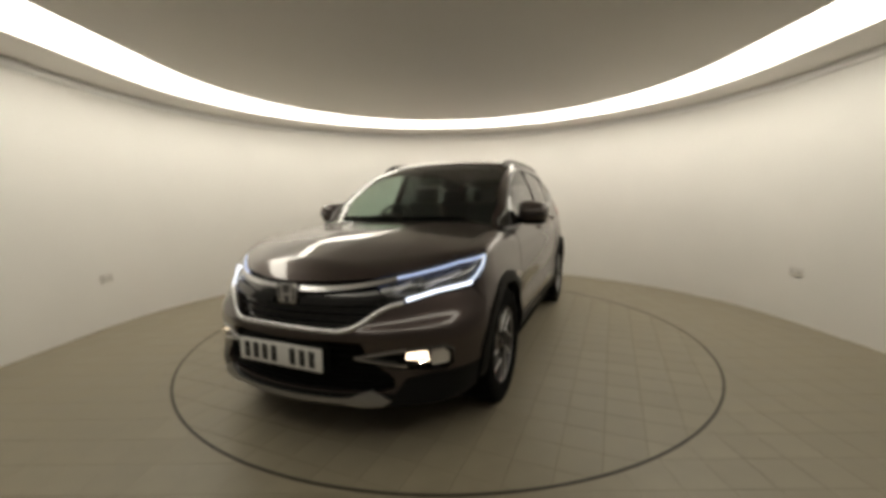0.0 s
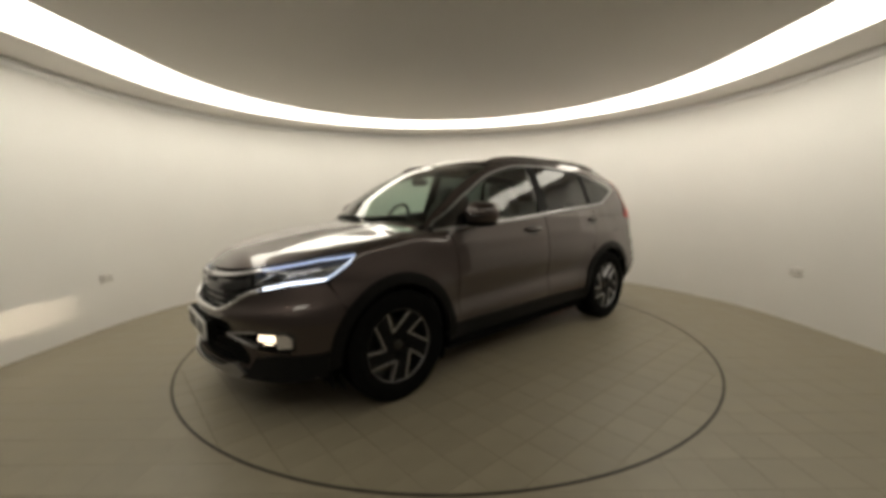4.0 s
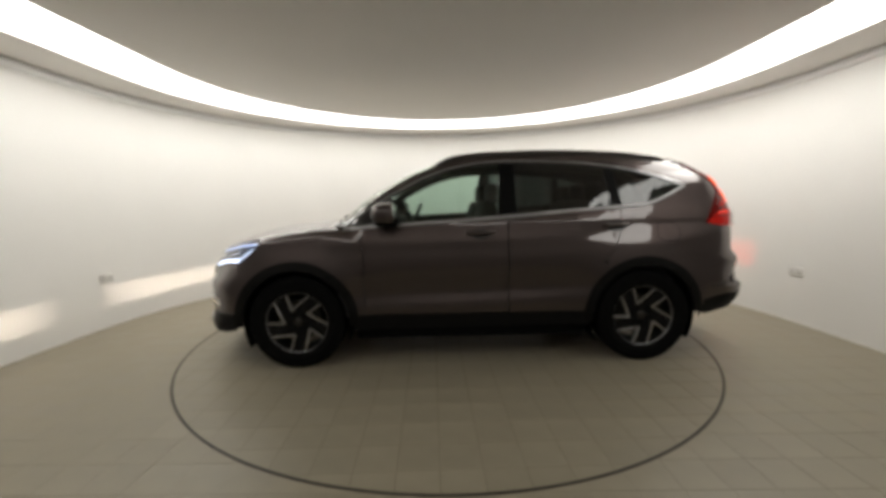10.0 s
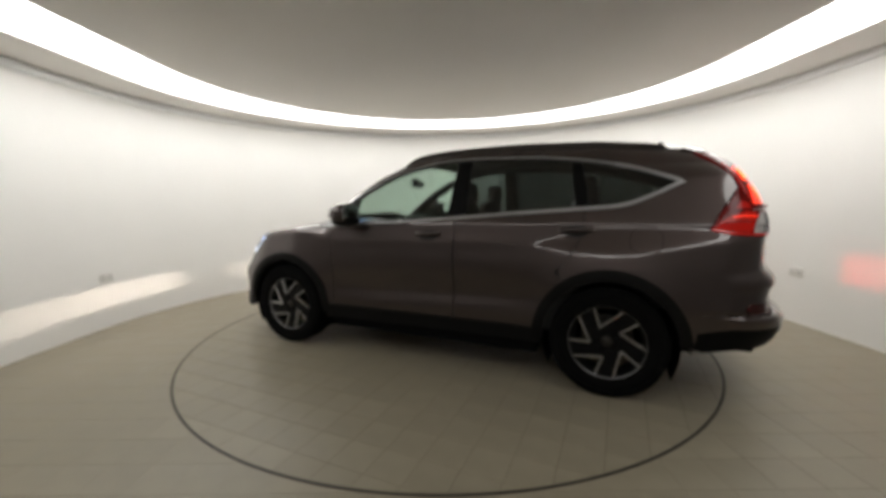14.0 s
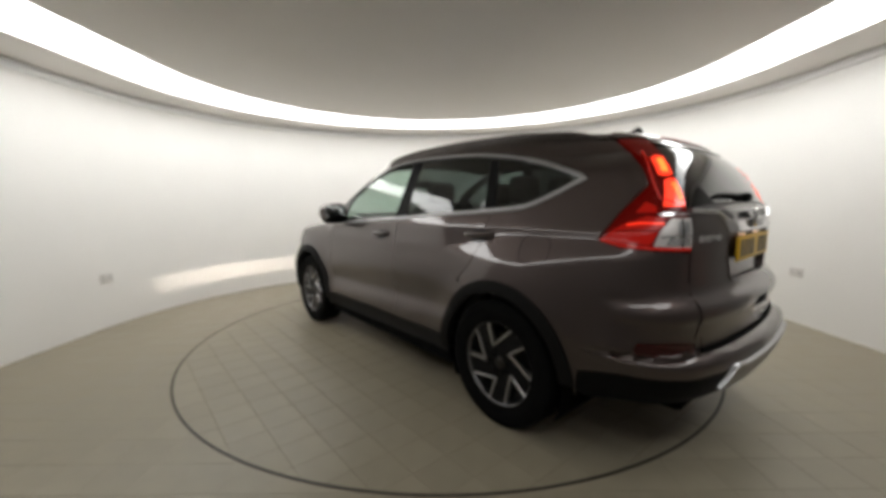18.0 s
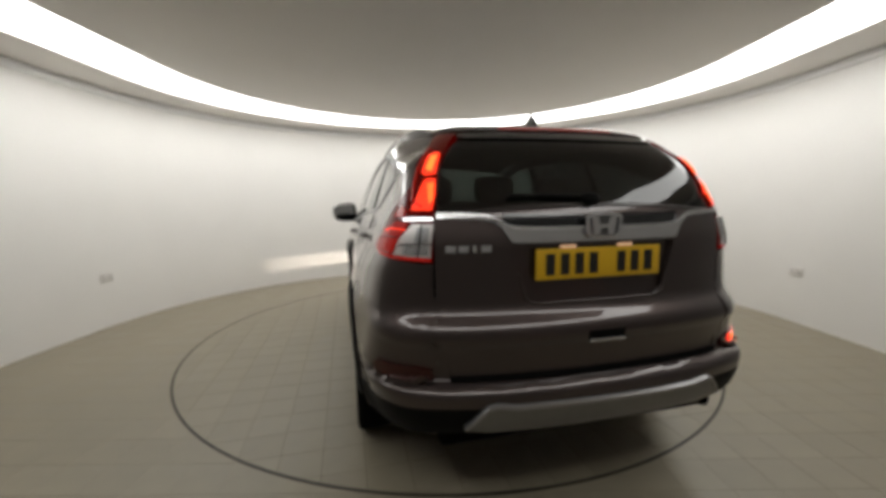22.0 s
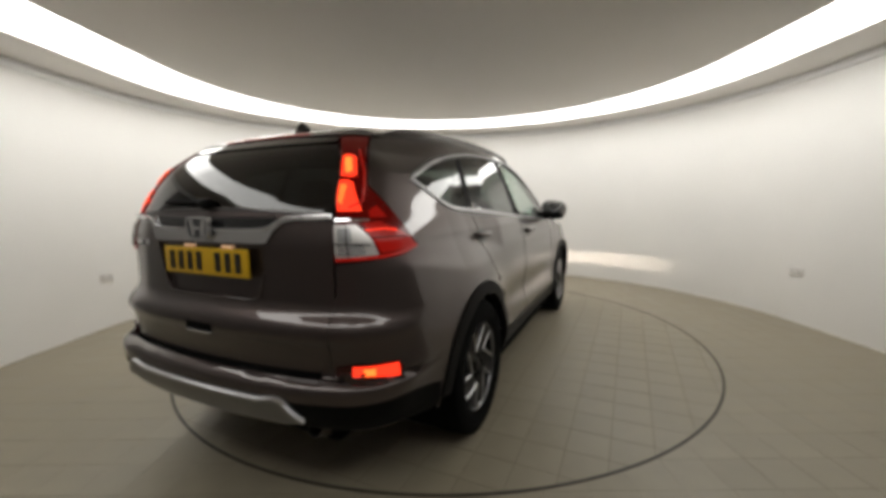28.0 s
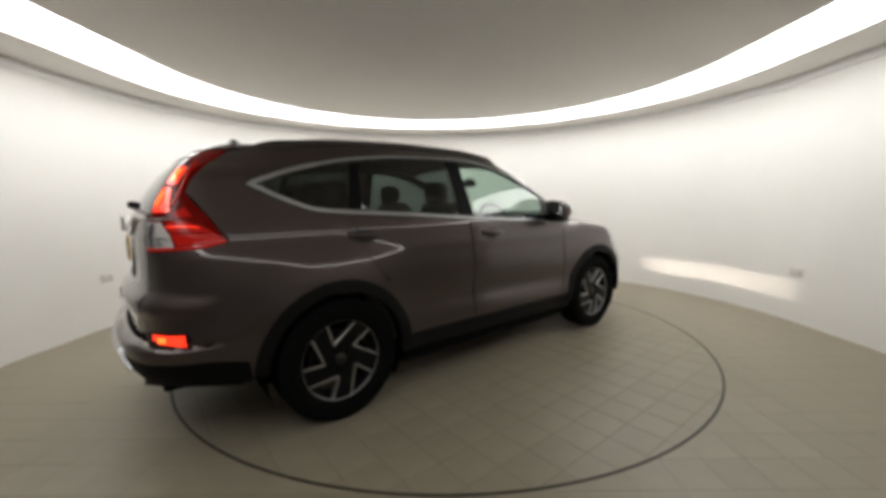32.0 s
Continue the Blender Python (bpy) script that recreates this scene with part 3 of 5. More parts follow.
# roof and screens
ROOF_EDGE = spline((0.4, 0.60), (-1.0, 0.60), (-1.3, 0.60), (-1.5, 0.57), (-1.66, 0.535), (-1.8, 0.50))
roof = [T(0.30 - 0.16 * y * y, y) for y in np.linspace(-0.60, 0.60, 13)] + [T(x, ROOF_EDGE(x) - 0.006) for x in np.linspace(0.2, -1.62, 24)] + [T(-1.70 + 0.12 * y * y, y) for y in np.linspace(0.52, -0.52, 13)] + [T(x, 0.006 - ROOF_EDGE(x)) for x in np.linspace(-1.62, 0.2, 24)]
panel("roof", "top", roof, M_PAINT, car, step=0.04)
screen = [T(1.085 - 0.20 * y * y, y) for y in np.linspace(-0.69, 0.69, 15)] + [T(0.80, 0.675), T(0.6, 0.65), T(0.4, 0.625), T(0.25, 0.605)] + [T(0.305 - 0.16 * y * y, y) for y in np.linspace(0.598, -0.598, 13)] + [T(0.25, -0.605), T(0.4, -0.625), T(0.6, -0.65), T(0.80, -0.675)]
panel("windscreen", "top", screen, M_SCREEN, car, raise_by=-0.004, thick=0.004, step=0.04)
# side windows
def bulge(p):
    """Side glass is a little rounder than the body side."""
    z0, z1 = BELT(p[:, 0]), HEAD(p[:, 0])
    h = np.clip(z1 - z0, 0.05, 0.5)
    u = np.clip((p[:, 2] - z0) / h, 0, 1)
    return 0.011 * 4 * u * (1 - u) * (h / 0.42) ** 2 - 0.003


for r in (False, True):
    fw = flank(run(BELT, 0.60, -0.20, 12, 0.012) + [(-0.225, 1.50)] + run(HEAD, -0.2, 0.60, 14, -0.014))
    panel("front_window", "ring", fw, M_GLASS, car, raise_by=-0.006, thick=0.004, right=r, shape=bulge)
    rwin = flank(run(BELT, -0.335, -1.085, 10, 0.012) + [(-1.04, 1.465)] + run(HEAD, -1.0, -0.335, 10, -0.014))
    panel("rear_window", "ring", rwin, M_PRIVACY, car, raise_by=-0.006, thick=0.004, right=r, shape=bulge)
    qw = flank(run(BELT, -1.155, -1.60, 10, 0.014) + run(HEAD, -1.60, -1.10, 8, -0.016))
    panel("quarter_window", "ring", qw, M_PRIVACY, car, raise_by=-0.004, thick=0.004, right=r)
    bp = flank([(-0.195, float(BELT(-0.2)) + 0.006), (-0.34, float(BELT(-0.34)) + 0.006), (-0.335, 1.512), (-0.225, 1.512)])
    panel("pillar_cover", "ring", bp, M_PLASTIC, car, raise_by=-0.002, right=r)
    dp = flank([(-1.08, float(BELT(-1.08)) + 0.006), (-1.16, float(BELT(-1.16)) + 0.006), (-1.10, 1.462), (-1.035, 1.472)])
    panel("pillar_cover", "ring", dp, M_PLASTIC, car, raise_by=-0.002, right=r)
    sail = flank(run(BELT, 0.95, 0.60, 6, 0.008) + run(HEAD, 0.60, 0.92, 6, -0.01))
    panel("mirror_corner", "ring", sail, M_GLOSS, car, raise_by=-0.003, right=r)
    path_strip("window_trim", flank(run(BELT, 0.96, -1.62, 40)) + [S(-1.672, 1.328)] + flank(run(HEAD, -1.63, -1.30, 8, 0.002)), 0.024, M_SATIN, car, right=r, label="satin silver strip under the side windows")
    path_strip("window_trim", flank(run(HEAD, -1.30, 0.95, 46, 0.002)), 0.014, M_SATIN, car, right=r, label="slim satin silver strip over the side windows")
    path_strip("window_seal", flank(run(BELT, 0.96, -1.62, 40)) + [S(-1.672, 1.328)] + flank(run(HEAD, -1.63, 0.95, 50, 0.002)), 0.034, M_CABIN, car, right=r, lifted=-0.014, high=0.003)
# sills and arch trims
sill = flank([(0.90, 0.275), (0.87, SILL - 0.006), (-0.86, SILL - 0.006), (-0.88, 0.29)])
both("sill", "side", sill, M_CHIN, car, raise_by=0.006)
for cx, b0, b1 in ((F_AXLE, -3, 184), (R_AXLE, -4, 176)):
    ring = flank(arc(cx, HUB_Z, ARCH + 0.006, b0, b1, 40) + arc(cx, HUB_Z, 0.392, b1, b0, 40))
    both("arch_trim", "side", ring, M_ARCH, car, raise_by=0.010, thick=0.03, step=0.022)
# tail
gate_y = [R(0.613, z) for z in np.linspace(0.66, 1.16, 9)]
gate_low = [R(0.590, 0.596), R(0.609, 0.612)]
RECESS = [R(y, 1.062) for y in np.linspace(-0.345, 0.345, 9)] + [R(0.32, 0.96), R(0.292, 0.868), R(0.27, 0.852)] + [R(y, 0.848) for y in np.linspace(0.24, -0.24, 7)] + [R(-0.27, 0.852), R(-0.292, 0.868), R(-0.32, 0.96)]
gate = [R(y, 0.594) for y in np.linspace(-0.55, 0.55, 13)] + gate_low + gate_y + [R(y, 1.212 - 0.09 * y * y) for y in np.linspace(0.6, -0.6, 13)] + [(x, -y, z) for x, y, z in gate_y[::-1]] + [(x, -y, z) for x, y, z in gate_low[::-1]]
panel("tailgate", "rear", gate, M_PAINT, car, step=0.016, holes=[RECESS], thick=0.022)
panel("plate_recess", "rear", RECESS, M_PAINT, car, raise_by=-0.020, step=0.03)
glass_r = [R(y, 1.216 - 0.09 * y * y) for y in np.linspace(-0.595, 0.595, 13)] + [R(0.590, 1.253), R(0.572, 1.33), R(0.540, 1.40), R(0.490, 1.455)] + [R(y, 1.474) for y in np.linspace(0.44, -0.44, 11)] + [R(-0.490, 1.455), R(-0.540, 1.40), R(-0.572, 1.33), R(-0.590, 1.253)]
panel("rear_screen", "rear", glass_r, M_REARGLASS, car, raise_by=-0.004, thick=0.004)
rb = [R(y, 0.512) for y in np.linspace(-0.62, 0.62, 13)] + [S(-1.95, 0.50), S(-1.745, 0.46), S(-1.755, 0.54), S(-1.78, 0.569), R(0.80, 0.569), R(0.625, 0.582)] + [R(y, 0.584) for y in np.linspace(0.58, -0.58, 13)] + [(p[0], -p[1], p[2]) for p in (R(0.625, 0.582), R(0.80, 0.569), S(-1.78, 0.569), S(-1.755, 0.54), S(-1.745, 0.46), S(-1.95, 0.50))]
panel("rear_bumper", "rear", rb, M_PAINT, car, step=0.014)
SKID_R = [R(y, 0.418) for y in np.linspace(-0.45, 0.45, 9)] + [R(0.535, 0.432), R(0.462, 0.516), R(0.43, 0.522)] + [R(y, 0.512) for y in np.linspace(0.36, -0.36, 9)] + [R(-0.43, 0.522), R(-0.462, 0.516), R(-0.535, 0.432)]
lowb = [R(y, 0.40) for y in np.linspace(-0.60, 0.60, 13)] + [S(-1.95, 0.365), S(-1.80, 0.345), S(-1.74, 0.36), S(-1.742, 0.457), S(-1.95, 0.496)] + [R(y, 0.508) for y in np.linspace(0.62, -0.62, 13)] + [(p[0], -p[1], p[2]) for p in (S(-1.95, 0.496), S(-1.742, 0.457), S(-1.74, 0.36), S(-1.80, 0.345), S(-1.95, 0.365))]
panel("bumper_skirt", "rear", lowb, M_PLASTIC, car, step=0.025, thick=0.05, label="textured black plastic lower bumper")
panel("skid_plate", "rear", SKID_R, M_SKID, car, raise_by=0.012, step=0.02, label="satin silver skid plate")
path_strip("skid_lip", [R(0.535, 0.440), R(0.462, 0.518), R(0.43, 0.524)] + [R(y, 0.514) for y in np.linspace(0.36, -0.36, 15)] + [R(-0.43, 0.524), R(-0.462, 0.518), R(-0.535, 0.440)], 0.016, M_SATIN, car, high=0.018, chart="rear", label="silver raised lip")


both("tail_jamb", "rear", [R(0.57, 0.586), R(0.665, 0.586), R(0.665, 0.88), R(0.60, 0.88)], M_PAINT, car, raise_by=-0.006, step=0.02, thick=0.004)

for r in (False, True):
    path_strip("bumper_seam", [R(0.66, 0.579), R(0.72, 0.574), R(0.80, 0.572), S(-1.86, 0.572), S(-1.765, 0.572)], 0.030, M_PAINT, car, high=0.002, chart="rear", right=r, lifted=-0.007)
path_strip("recess_edge", RECESS[9:] + [], 0.012, M_PAINT, car, high=0.005, chart="rear")
path_strip("gate_gap", [R(y, 0.594) for y in np.linspace(-0.575, 0.575, 25)], 0.020, M_DARK, car, high=0.003, chart="rear", lifted=0.006)

# ---- tail lamps ----
def tail_lamp(right):
    lamp_in = [R(0.622, 1.012), R(0.612, 1.18), R(0.594, 1.253), R(0.576, 1.33), R(0.545, 1.40), R(0.497, 1.458), R(0.460, 1.496)]
    pts = lamp_in + LAMP_OUT[::-1] + [S(-1.90, 1.026), S(-2.0, 1.017)]
    base = panel("tail_lamp", "rear", pts, M_REDLENS, car, raise_by=0.006, step=0.02, right=right, label="tall red lens of the tail lamp", thick=0.03)
    for nm, q, mat, up in (
        ("lit_segment", [R(0.549, 1.402), R(0.562, 1.408), R(0.590, 1.396), R(0.624, 1.326), R(0.615, 1.317), R(0.582, 1.322)], M_REDLIT, 0.009),
        ("lit_core", [R(0.560, 1.394), R(0.582, 1.390), R(0.608, 1.338), R(0.592, 1.332)], M_HOTLIT, 0.012),
        ("lit_segment", [R(0.585, 1.303), R(0.594, 1.25), R(0.613, 1.19), R(0.676, 1.19), R(0.650, 1.24), R(0.623, 1.297), R(0.604, 1.306)], M_REDLIT, 0.009),
        ("lit_core", [R(0.592, 1.288), R(0.604, 1.225), R(0.618, 1.212), R(0.612, 1.284)], M_ORANGE, 0.012),
        ("red_bar", [S(-2.03, 1.145), S(-1.97, 1.15), S(-1.89, 1.115), S(-1.842, 1.078), S(-1.818, 1.053), S(-1.90, 1.04), S(-2.0, 1.036)], M_REDMID, 0.0085),
        ("red_bar", [R(0.69, 1.19), S(-1.955, 1.21), S(-1.93, 1.165), R(0.70, 1.165)], M_REDMID, 0.0085),
        ("reversing_lens", [R(0.626, 1.026), R(0.612, 1.142), R(0.675, 1.142), S(-2.022, 1.085), S(-2.012, 1.03)], M_CLEARLENS, 0.010),
        ("indicator_lens", [R(0.634, 1.080), R(0.624, 1.128), R(0.662, 1.128), R(0.675, 1.08)], M_SATIN, 0.0125),
        ("indicator_lens", [R(0.634, 1.036), R(0.632, 1.068), R(0.70, 1.068), R(0.715, 1.036)], M_BADGE, 0.0125),
    ):
        panel(nm, "rear", q, mat, base, raise_by=up, step=0.014, right=right, thick=0.008)
    path_strip("lens_divider", [R(0.622, 1.074), R(0.66, 1.074), R(0.70, 1.070), S(-2.03, 1.066)], 0.005, M_GLOSS, base, chart="rear", right=right, high=0.004, lifted=0.012)
    path_strip("lens_divider", [R(0.668, 1.028), R(0.658, 1.085), R(0.648, 1.138)], 0.005, M_GLOSS, base, chart="rear", right=right, high=0.004, lifted=0.012)
    path_strip("lens_divider", [S(-2.02, 1.092), S(-1.93, 1.092), S(-1.87, 1.085)], 0.006, M_REDLENS, base, chart="rear", right=right, high=0.003, lifted=0.010)
    path_strip("lens_divider", [S(-2.03, 1.120), S(-1.96, 1.122), S(-1.91, 1.114)], 0.005, M_REDLIT, base, chart="rear", right=right, high=0.003, lifted=0.010)
    path_strip("lens_divider", [R(0.640, 1.20), R(0.668, 1.225), R(0.655, 1.28), R(0.636, 1.34), R(0.570, 1.43)], 0.008, M_REDLIT_DIM, base, chart="rear", right=right, high=0.003, lifted=0.008)
    panel("lamp_housing", "rear", pts, M_CABIN, base, raise_by=-0.026, step=0.03, right=right, thick=0.004)
    path_strip("chrome_strip", [R(0.612, 1.158), R(0.66, 1.158), R(0.70, 1.155)], 0.014, M_CHROME, base, chart="rear", right=right, high=0.012)
    path_strip("lamp_rim", [R(0.626, 1.018), R(0.69, 1.020), S(-2.0, 1.023), S(-1.90, 1.031), S(-1.812, 1.05)], 0.012, M_REDLIT_DIM, base, chart="rear", right=right, high=0.010)


M_REDMID = material("red_lamp_dim", (0.10, 0.004, 0.002), 0.2, coat=0.15, spec=0.15, emit=(1.0, 0.014, 0.005), power=0.2)
M_REDLIT_DIM = material("red_lamp_rim", (0.3, 0.01, 0.006), 0.2, coat=0.5, emit=(1.0, 0.02, 0.01), power=0.18)
for r in (False, True):
    tail_lamp(r)
    fogp = [R(0.632, 0.630), R(0.70, 0.640), S(-2.0, 0.640), S(-1.985, 0.612), S(-2.0, 0.580), R(0.70, 0.582), R(0.632, 0.592)]
    fl = panel("rear_fog_lamp" if r else "rear_reflector", "rear", fogp, M_DARKRED, car, raise_by=0.010, step=0.014, right=r, label="lit red fog lamp low on the tail" if r else "dark red reflector low on the tail", thick=0.03)
    if r:
        panel("lit_segment", "rear", [R(0.690, 0.634), S(-2.005, 0.634), S(-2.0, 0.588), R(0.690, 0.588)], M_REDLIT, fl, raise_by=0.014, step=0.014, right=r)
        panel("lit_core", "rear", [R(0.722, 0.624), R(0.756, 0.624), R(0.756, 0.597), R(0.722, 0.597)], M_HOTLIT, fl, raise_by=0.017, step=0.012, right=r)

# spoiler with the high brake lamp
spoil = [R(y, 1.505 + 0.01 * (1 - (y / 0.46) ** 2)) for y in np.linspace(-0.44, 0.44, 13)] + [T(-1.735, 0.515)] + [T(-1.705 + 0.12 * y * y, y) for y in np.linspace(0.51, -0.51, 13)] + [T(-1.735, -0.515)]
panel("spoiler", "top", spoil, M_PAINT, car, raise_by=0.008, step=0.02, thick=0.03)
under = [R(y, 1.474) for y in np.linspace(-0.44, 0.44, 11)] + [R(0.462, 1.480), R(0.455, 1.498)] + [R(y, 1.512) for y in np.linspace(0.42, -0.42, 11)] + [R(-0.455, 1.498), R(-0.462, 1.480)]
panel("spoiler_underside", "rear", under, M_GLOSS, car, raise_by=0.002, step=0.02)
panel("spoiler_lining", "rear", under, M_CABIN, car, raise_by=-0.030, step=0.04)
panel("spoiler_lining", "top", spoil, M_CABIN, car, raise_by=-0.035, step=0.05)
path_strip("high_brake_lamp", [R(y, 1.518 + 0.006 * (1 - (y / 0.42) ** 2)) for y in np.linspace(-0.27, 0.27, 15)], 0.016, M_HIGHRED, car, chart="rear", high=0.012, label="slim red brake lamp in the spoiler edge")

# bright bar across the tailgate
GARN_TOP = [(0.60, 1.177), (0.50, 1.174), (0.42, 1.168), (0.385, 1.152), (0.36, 1.136), (0.32, 1.128), (0.25, 1.125), (0.12, 1.124), (0.0, 1.124)]
GARN_LOW = [(0.60, 1.162), (0.46, 1.156), (0.41, 1.148), (0.375, 1.120), (0.345, 1.075), (0.32, 1.072), (0.16, 1.072), (0.0, 1.072)]
garn = [R(y, z) for y, z in GARN_TOP] + [R(-y, z) for y, z in GARN_TOP[-2::-1]] + [R(-y, z) for y, z in GARN_LOW] + [R(y, z) for y, z in GARN_LOW[-2::-1]]
panel("garnish", "rear", garn, M_CHROME, car, raise_by=0.012, step=0.010, label="bright chrome bar across the tailgate", thick=0.02)
path_strip("garnish_lip", [R(y, z - 0.004) for y, z in GARN_TOP] + [R(-y, z - 0.004) for y, z in GARN_TOP[-2::-1]], 0.011, M_BADGE, car, high=0.012, chart="rear", lifted=0.008)
path_strip("garnish_shadow", [R(y, 1.150 + 0.10 * max(0, abs(y) - 0.2) ** 1.5) for y in np.linspace(-0.37, 0.37, 21)], 0.044, M_GLOSS, car, high=0.003, chart="rear")
path_strip("glass_lip", [R(y, 1.203 - 0.09 * y * y) for y in np.linspace(-0.58, 0.58, 25)], 0.010, M_CUPSHADE_LIP, car, high=0.006, chart="rear", label="satin dark lip under the rear glass")

# ---- nose ----
GR_LOW = [(0.57, 0.747), (0.52, 0.735), (0.47, 0.708), (0.41, 0.662), (0.36, 0.634), (0.30, 0.622), (0.2, 0.625), (0.1, 0.628), (0.0, 0.629)]
low_left = [N(y, z) for y, z in GR_LOW]
low_all = low_left + [(p[0], -p[1], p[2]) for p in low_left[-2::-1]]
HL_LOW = [N(0.575, 0.748), N(0.64, 0.764), N(0.70, 0.780), S(1.745, 0.800), S(1.70, 0.828), S(1.622, 0.886), S(1.556, 0.960)]
HL_TOP = [N(y, float(HOODZ(y)) - 0.003) for y in (0.76, 0.70, 0.62, 0.53, 0.47, 0.415)]


def mirrored(pts):
    return [(p[0], -p[1], p[2]) for p in pts]


LOWER = [(0.41, 0.572), (0.43, 0.52), (0.50, 0.44), (0.55, 0.40), (0.56, 0.352)]
low_hole = [N(y, 0.576) for y in np.linspace(-0.36, 0.36, 9)] + [N(y, z) for y, z in LOWER] + [N(y, 0.335) for y in np.linspace(0.5, -0.5, 11)] + [N(-y, z) for y, z in LOWER[::-1]]
FOG = [(0.44, 0.492), (0.55, 0.517), (0.66, 0.530), (0.755, 0.536), (0.785, 0.510), (0.79, 0.452), (0.76, 0.424), (0.66, 0.428), (0.56, 0.436), (0.50, 0.450)]
fog_hole = [N(y, z) for y, z in FOG]
edge = [S(1.80, 0.423)] + flank(arc(F_AXLE, HUB_Z, ARCH, 11, 39, 8)) + [S(1.690, 0.70), S(1.735, 0.782)]
fb = [N(y, 0.328) for y in np.linspace(-0.56, 0.56, 13)] + [N(0.60, 0.393), N(0.70, 0.416)] + edge + [S(1.75, 0.793), N(0.70, 0.774), N(0.64, 0.758), N(0.578, 0.742)] + [(p[0], p[1], p[2] - 0.005) for p in low_all] + mirrored([S(1.75, 0.793), N(0.70, 0.774), N(0.64, 0.758), N(0.578, 0.742)][::-1]) + mirrored(edge[::-1]) + [N(-0.70, 0.416), N(-0.60, 0.393)]
panel("front_bumper", "front", fb, M_PAINT, car, step=0.013, holes=[low_hole, fog_hole, mirrored(fog_hole)], thick=0.035)
panel("lower_grille", "front", low_hole, M_PLASTIC, car, raise_by=-0.035, label="black mesh intake")
for k in range(5):
    z = 0.365 + 0.042 * k
    w = 0.54 - 0.11 * max(0, (z - 0.40) / 0.17)
    path_strip("intake_slat", [N(y, z) for y in np.linspace(-w, w, 13)], 0.010, M_PLASTIC, car, high=0.02, chart="front", lifted=-0.034)
chin = [N(y, 0.255) for y in np.linspace(-0.55, 0.55, 13)] + [S(1.86, 0.27), S(1.77, 0.29), S(1.745, 0.432), S(1.80, 0.418), N(0.70, 0.411), N(0.60, 0.388)] + [N(y, 0.324) for y in np.linspace(0.56, -0.56, 13)] + mirrored([S(1.86, 0.27), S(1.77, 0.29), S(1.745, 0.432), S(1.80, 0.418), N(0.70, 0.411), N(0.60, 0.388)][::-1])
panel("chin", "front", chin, M_CHIN, car, step=0.025, thick=0.06, label="textured black plastic lower lip")
sk = [N(y, 0.286) for y in np.linspace(-0.32, 0.32, 9)] + [N(0.40, 0.272), N(0.50, 0.274), N(0.545, 0.296), N(0.50, 0.322), N(0.455, 0.342), N(0.41, 0.330), N(0.36, 0.309)] + [N(y, 0.305) for y in np.linspace(0.32, -0.32, 9)] + [N(-0.36, 0.309), N(-0.41, 0.330), N(-0.455, 0.342), N(-0.50, 0.322), N(-0.545, 0.296), N(-0.50, 0.274), N(-0.40, 0.272)]
panel("skid_plate", "front", sk, M_SATIN, car, raise_by=0.016, step=0.018, thick=0.03, label="satin silver skid plate")
grille = low_all + mirrored([HL_TOP[5], N(0.46, 0.80)][::-1])[::-1] + [N(y, 0.842) for y in np.linspace(-0.38, 0.38, 11)] + [HL_TOP[5], N(0.46, 0.80)]
panel("grille", "front", grille, M_GLOSS, car, raise_by=-0.03, label="gloss black slatted grille")
for z, w in ((0.665, 0.36), (0.70, 0.42), (0.735, 0.47), (0.765, 0.50)):
    path_strip("grille_slat", [N(y, z) for y in np.linspace(-w, w, 17)], 0.012, M_PLASTIC, car, high=0.016, chart="front", lifted=-0.03)
path_strip("grille_surround", low_all, 0.024, M_BADGE, car, high=0.014, chart="front", label="chrome strip under the grille")
for sg in (1, -1):
    wingp = [N(sg * 0.075, 0.822), N(sg * 0.2, 0.824), N(sg * 0.33, 0.832), N(sg * 0.43, 0.845), N(sg * 0.52, 0.862), N(sg * 0.525, 0.852), N(sg * 0.44, 0.830), N(sg * 0.34, 0.814), N(sg * 0.2, 0.803), N(sg * 0.075, 0.801)]
    panel("grille_wing", "front", wingp, M_BADGE, car, raise_by=0.004, step=0.016, thick=0.02, label="chrome bar beside the badge")
    bar = [N(sg * 0.085, 0.775), N(sg * 0.25, 0.772), N(sg * 0.40, 0.788), N(sg * 0.50, 0.800), N(sg * 0.50, 0.770), N(sg * 0.40, 0.745), N(sg * 0.25, 0.735), N(sg * 0.085, 0.737)]
    panel("grille_bar", "front", bar, M_GLOSS, car, raise_by=-0.006, step=0.018, thick=0.02)
